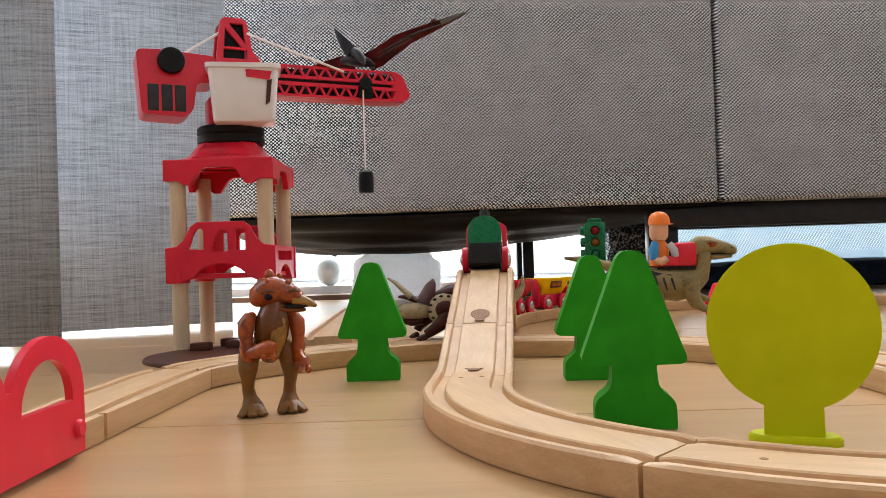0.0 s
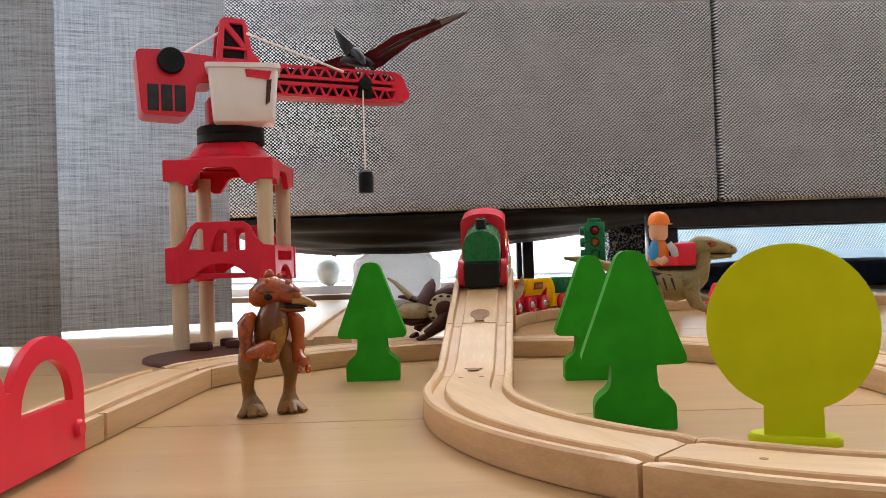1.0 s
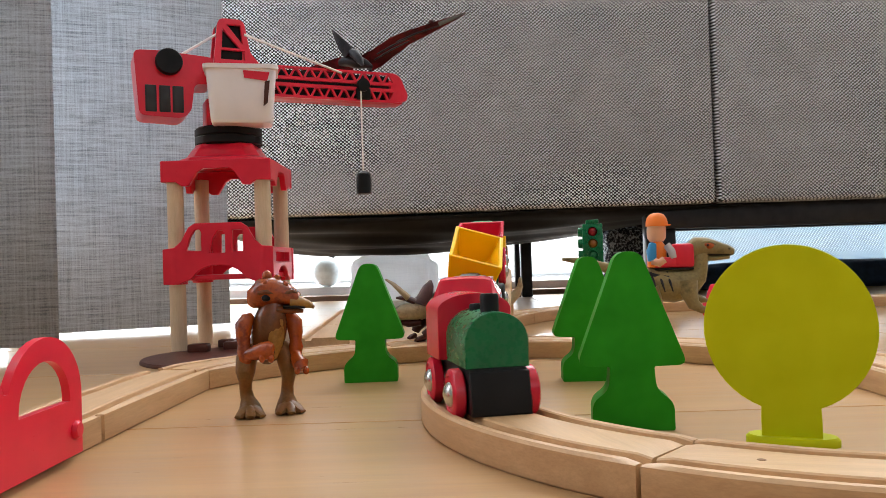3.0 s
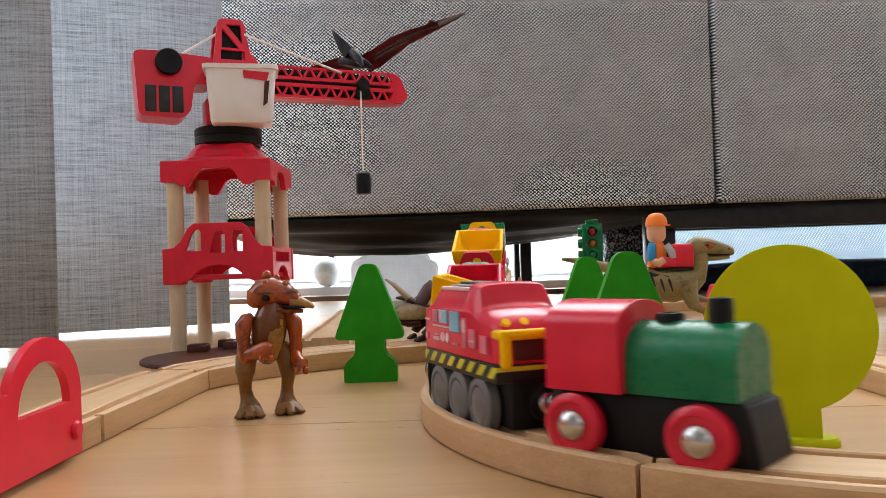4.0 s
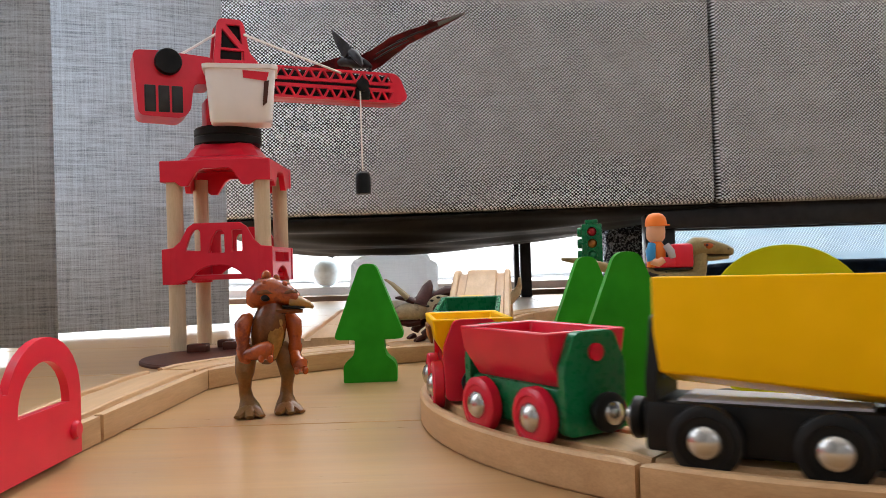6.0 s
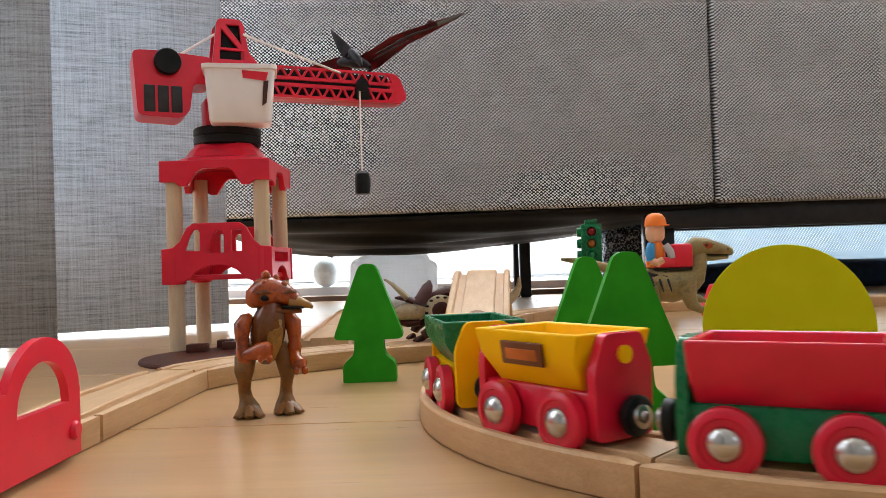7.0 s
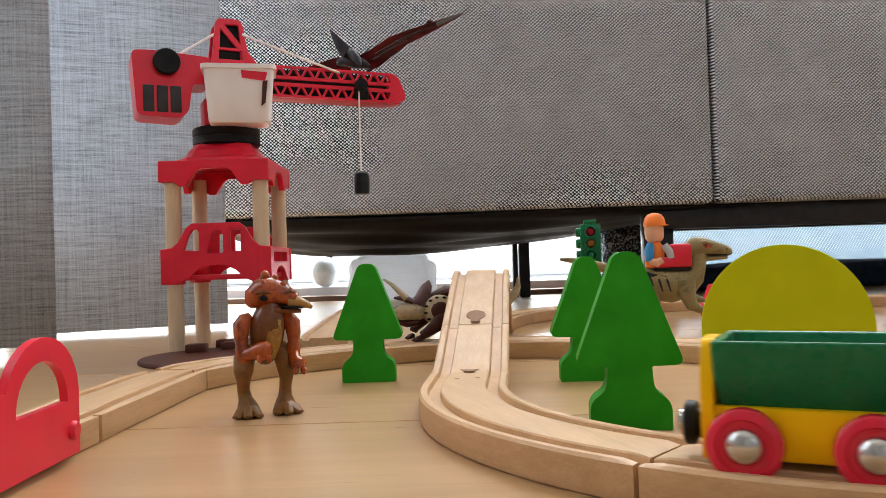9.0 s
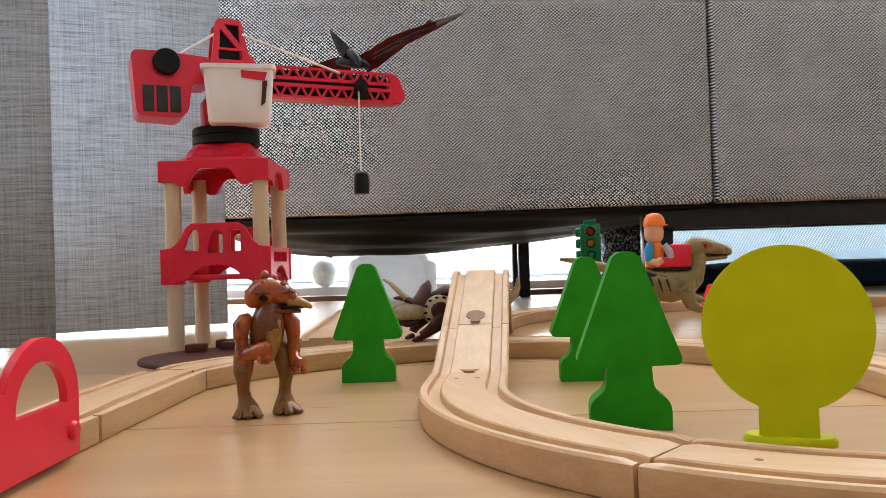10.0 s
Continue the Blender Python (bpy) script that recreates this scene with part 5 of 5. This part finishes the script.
def pterosaur():
    k = 0.537
    X = lambda p: (p - 625) * k
    Z = lambda y: (118 - y) * k
    P = lambda px, py, y=0: (X(px), y, Z(py))
    d = thing("toy_pterosaur", pose(-0.0800, 0.765, 0.2575), "slate and dark-red plastic pterosaur with raised wings on the jib", "toy dinosaur", "toy dinosaurs")
    part("body", mesh(loft, [(P(596, 104, 12), 4, 4), (P(612, 104, 6), 7, 6), (P(630, 110, 0), 7, 6.5), (P(646, 117, -5), 4, 4), (P(656, 123, -8), 1.5, 1.5)], 14), SLATE_SKIN, d, "slate-grey body")
    part("head", mesh(loft, [(P(618, 92, -2), 3.4, 3.4), (P(627, 100, -9), 4.6, 4.6), (P(636, 114, -15), 3.6, 3.6), (P(642, 126, -19), 1.0, 1.0)], 12), SLATE_SKIN, d, "grey head with long beak")
    part("crest", mesh(loft, [(P(616, 97, -4), 3, 6), (P(606, 84, -3), 2.2, 5.5), (P(595, 66, 0), 1.4, 3.4), (P(585, 50, 2), 0.5, 0.8)], 10), SLATE_SKIN, d, "dark pointed crest")

    def wing(pts, y0, dy):
        bm = bmesh.new()
        up, lo = pts
        rows_ = []
        n = len(up)
        for i, (a, b) in enumerate(zip(up, lo)):
            y = y0 + dy * i / (n - 1)
            t = 2.2 - 1.6 * i / (n - 1)
            A, B = Vector(P(*a, y - t * 0.4)), Vector(P(*b, y + 7 - 6 * i / (n - 1)))
            M = (A + B) / 2
            rows_.append([bm.verts.new(v * MM) for v in (A + Vector((0, -t, t)), M + Vector((0, -t * 0.6, 0)), B, M + Vector((0, t * 0.6, 0)), A + Vector((0, t, t * 0.2)))])
        for a, b in zip(rows_, rows_[1:]):
            for j in range(5):
                bm.faces.new((a[j], a[(j + 1) % 5], b[(j + 1) % 5], b[j]))
        bm.faces.new(rows_[0])
        bm.faces.new(rows_[-1][::-1])
        return bm
    right = ([(634, 104), (660, 92), (690, 73), (720, 63), (750, 55), (790, 44), (822, 36)], [(650, 124), (672, 116), (696, 99), (722, 82), (752, 70), (790, 53), (822, 38)])
    left = ([(618, 102), (590, 101), (560, 105), (530, 110), (500, 116)], [(620, 126), (590, 122), (560, 122), (530, 120), (502, 118)])
    part("wing", wing(right, 2, -14), WING_SKIN, d, "dark red raised wing")
    part("wing", wing(left, 4, 26), WING_SKIN, d, "dark red spread wing")
    for i, (a, b) in enumerate((((664, 100), (720, 76)), ((660, 110), (724, 80)), ((700, 80), (775, 56)))):
        part("wing_rib", mesh(loft, [(P(*a, -5.5 - i), 0.7, 0.7), (P((a[0] + b[0]) / 2, (a[1] + b[1]) / 2 - 1.5, -7.5 - i), 0.9, 0.9), (P(*b, -9 - i), 0.5, 0.5)], 6), SLATE_SKIN, d)
    part("wing_claw", mesh(ball, (X(762), -9, Z(47)), 2.6, 1.6, 1.8, 10, 6), WING_SKIN, d)
    part("wing_tip", mesh(loft, [(P(775, 52, -9), 1.4, 2.4), (P(800, 44, -11), 1.2, 1.8), (P(824, 36, -13), 0.4, 0.4)], 8), TIP_SKIN, d, "grey wing tip")
    part("leg", mesh(loft, [(P(648, 116, -2), 2.4, 2.4), (P(652, 124, -6), 2.0, 2.0), (P(653, 131, -10), 1.4, 1.4)], 8), SLATE_SKIN, d)


pterosaur()

# ---- traffic light ----


def traffic_light():
    t = thing("traffic_light", pose(0.1395, 0.762, 0, 0, 0, -8), "green plastic toy traffic light on a post", "toy signal")
    part("base", mesh(lathe, [(0, 0), (14, 0), (14, 3), (12, 5), (0, 5)], 24), GREEN_TRAIN, t)
    part("post", mesh(rod, (0, 0, 4), (0, 0, 66), 3.4, None, 14), GREEN_TRAIN, t)
    part("housing", mesh(box, -9.5, 9.5, -7, 7, 62, 100, 1.6), GREEN_TRAIN, t, "bottle-green housing")
    part("cap", mesh(box, -6, 6, -5, 5, 99.6, 104, 1.2), GREEN_TRAIN, t)
    for z, mt, lb in ((92.5, LENS_RED, "red lens"), (81.5, LENS_AMBER, "amber lens"), (70.5, GREEN_TRAIN, "green lens")):
        part("lens", mesh(lathe, [(0, 3.2), (2.4, 2.8), (4.0, 1.4), (4.4, 0)], 16, pose(0, -0.0068, z * MM, 90)), mt, t, lb)
        part("hood", mesh(lathe, [(4.5, 0), (5.4, 0), (5.4, 3.4), (4.5, 3.4), (4.5, 0)], 18, pose(0, -0.0068, z * MM, 90), MM, False), GREEN_TRAIN, t)
        part("side_hood", mesh(lathe, [(0, 0), (4.6, 0), (4.2, 4.0), (0, 4.4)], 14, pose(-0.0094, 0, z * MM, 0, -90, 0)), GREEN_TRAIN, t)


traffic_light()

# ---- things under and behind the sofa ----
globe = thing("glass_ball", pose(-0.2420, 1.640, 0.026), "frosted white ball with a slanting black stem on the sill", "ball")
part("globe", mesh(ball, (0, 0, 30.5), 31, 31, 31, 28, 18), PEARL, globe)
part("stem", mesh(rod, (6, 4, 58), (36, 10, 96), 6, None, 14), BLACK, globe, "black stem")


def soft_bag(name, m, sx, sy, sz, mat, label, cat):
    bm = bmesh.new()
    bmesh.ops.create_icosphere(bm, subdivisions=4, radius=1.0)
    for v in bm.verts:
        p = v.co.copy()
        q = Vector([math.copysign(abs(c) ** 0.55, c) for c in p])
        w = noise.noise(p * 2.4) * 0.12
        v.co = Vector((q.x * sx * (1 + w), q.y * sy * (1 + w), (max(q.z, -0.92) + 0.92) / 1.92 * sz * (1 + 0.5 * w)))
    ob = link_mesh(name, bm, mat, 180)
    ob.matrix_basis = m
    return tagged(ob, label, cat)


soft_bag("cloth_bag", pose(-0.098, 1.52, 0), 0.082, 0.05, 0.088, BAG_CLOTH, "crumpled pale grey bag lying under the sofa", "bag")
soft_bag("folded_cloth", pose(0.352, 1.58, 0), 0.046, 0.03, 0.128, SPECKLE, "folded black cloth with pale specks under the sofa", "cloth")
soft_bag("cushion", pose(0.66, 1.50, 0), 0.24, 0.07, 0.050, NAVY, "flat navy cloth cushion lying under the sofa", "cushion")


def toy_car():
    c = thing("toy_car", pose(0.283, 0.80, 0, 0, 0, 20), "small red plastic toy car on the floor", "toy car")
    part("body", mesh(plate, [round_poly([(-26, 6), (26, 6), (26, 20), (12, 24), (4, 38), (-16, 38), (-22, 24), (-26, 22)], 3, 3)], 26, pose(0, -0.013, 0)), RED, c, "", 0.0015)
    for x in (-15, 15):
        for y in (-13.5, 13.5):
            part("wheel", mesh(rod, (x, y - 2.5, 6.5), (x, y + 2.5, 6.5), 6.5, None, 18), BLACK, c)


toy_car()

# ---- floor planks ----


def lay_floor():
    w, ln = 0.19, 1.28
    shapes = {}
    for r in range(-16, 7):
        y0 = 0.352 + r * w
        if y0 + w > 1.557:
            w2 = 1.557 - y0
            if w2 < 0.02:
                continue
        else:
            w2 = w
        x = -2.5 - (0.37 * r + 0.62) % ln
        while x < 2.5:
            a, b = max(-1.6, x), min(2.5, x + ln)
            if b - a > 0.05:
                key = (round(b - a, 3), round(w2, 3))
                if key not in shapes:
                    bm = mesh(box, 0.0003, key[0] - 0.0003, 0.0003, key[1] - 0.0003, -0.011, 0.0, 0.0006, 1, None, 1.0)
                    me = bpy.data.meshes.new("plank")
                    bm.to_mesh(me)
                    bm.free()
                    me.materials.append(OAK)
                    shapes[key] = me
                ob = new("plank", shapes[key])
                ob.parent = floor
                ob.location = (a, y0, 0)
            x += ln


lay_floor()

# ---- what moves ----
# leading axle's distance along the track, past the crest (mm)
LEAD = [(0.0, -2), (0.5, 13), (1.0, 38), (1.5, 66), (1.6, 72), (1.7, 172), (1.8, 184), (2.0, 198), (2.3, 229), (2.7, 263), (3.2, 305),
        (3.8, 366), (4.1, 403), (4.5, 451.5), (4.7, 471), (5.0, 498), (5.5, 550), (5.7, 567), (6.2, 609), (6.8, 660.5), (7.0, 678.5), (7.5, 716.8), (7.8, 742.5), (8.0, 759.3), (8.5, 795), (9.0, 832), (9.5, 873.5), (10.0, 916)]


def train_pose(s, half):
    a, b = on_route(s + half), on_route(s - half)
    f = (a - b).normalized()
    side = Vector((0, 0, 1)).cross(f).normalized()
    up = f.cross(side)
    c = (a + b) / 2
    c = c + up * -3.0
    m = Matrix((f, side, up)).transposed().to_4x4()
    m.translation = c * MM
    return m


def motions():
    ts = [i / 10 for i in range(101)]
    lt, ls = [r[0] for r in LEAD], [r[1] for r in LEAD]
    s_at = [float(np.interp(t, lt, ls)) for t in ts]
    for v, mid, half, wheels in TRAIN:
        walk(v, [(t, train_pose(s + mid, half)) for t, s in zip(ts, s_at)])
        spin, total = [0.0], 0.0
        for a, b in zip(s_at, s_at[1:]):
            total += min((b - a) / AXLE, 1.4)
            spin.append(total)
        for w in wheels:
            base = w.matrix_basis.copy()
            sd = 1 if base.translation.y > 0 else -1
            walk(w, [(t, base @ Matrix.Rotation(sd * a, 4, "Z")) for t, a in zip(ts, spin)])


motions()
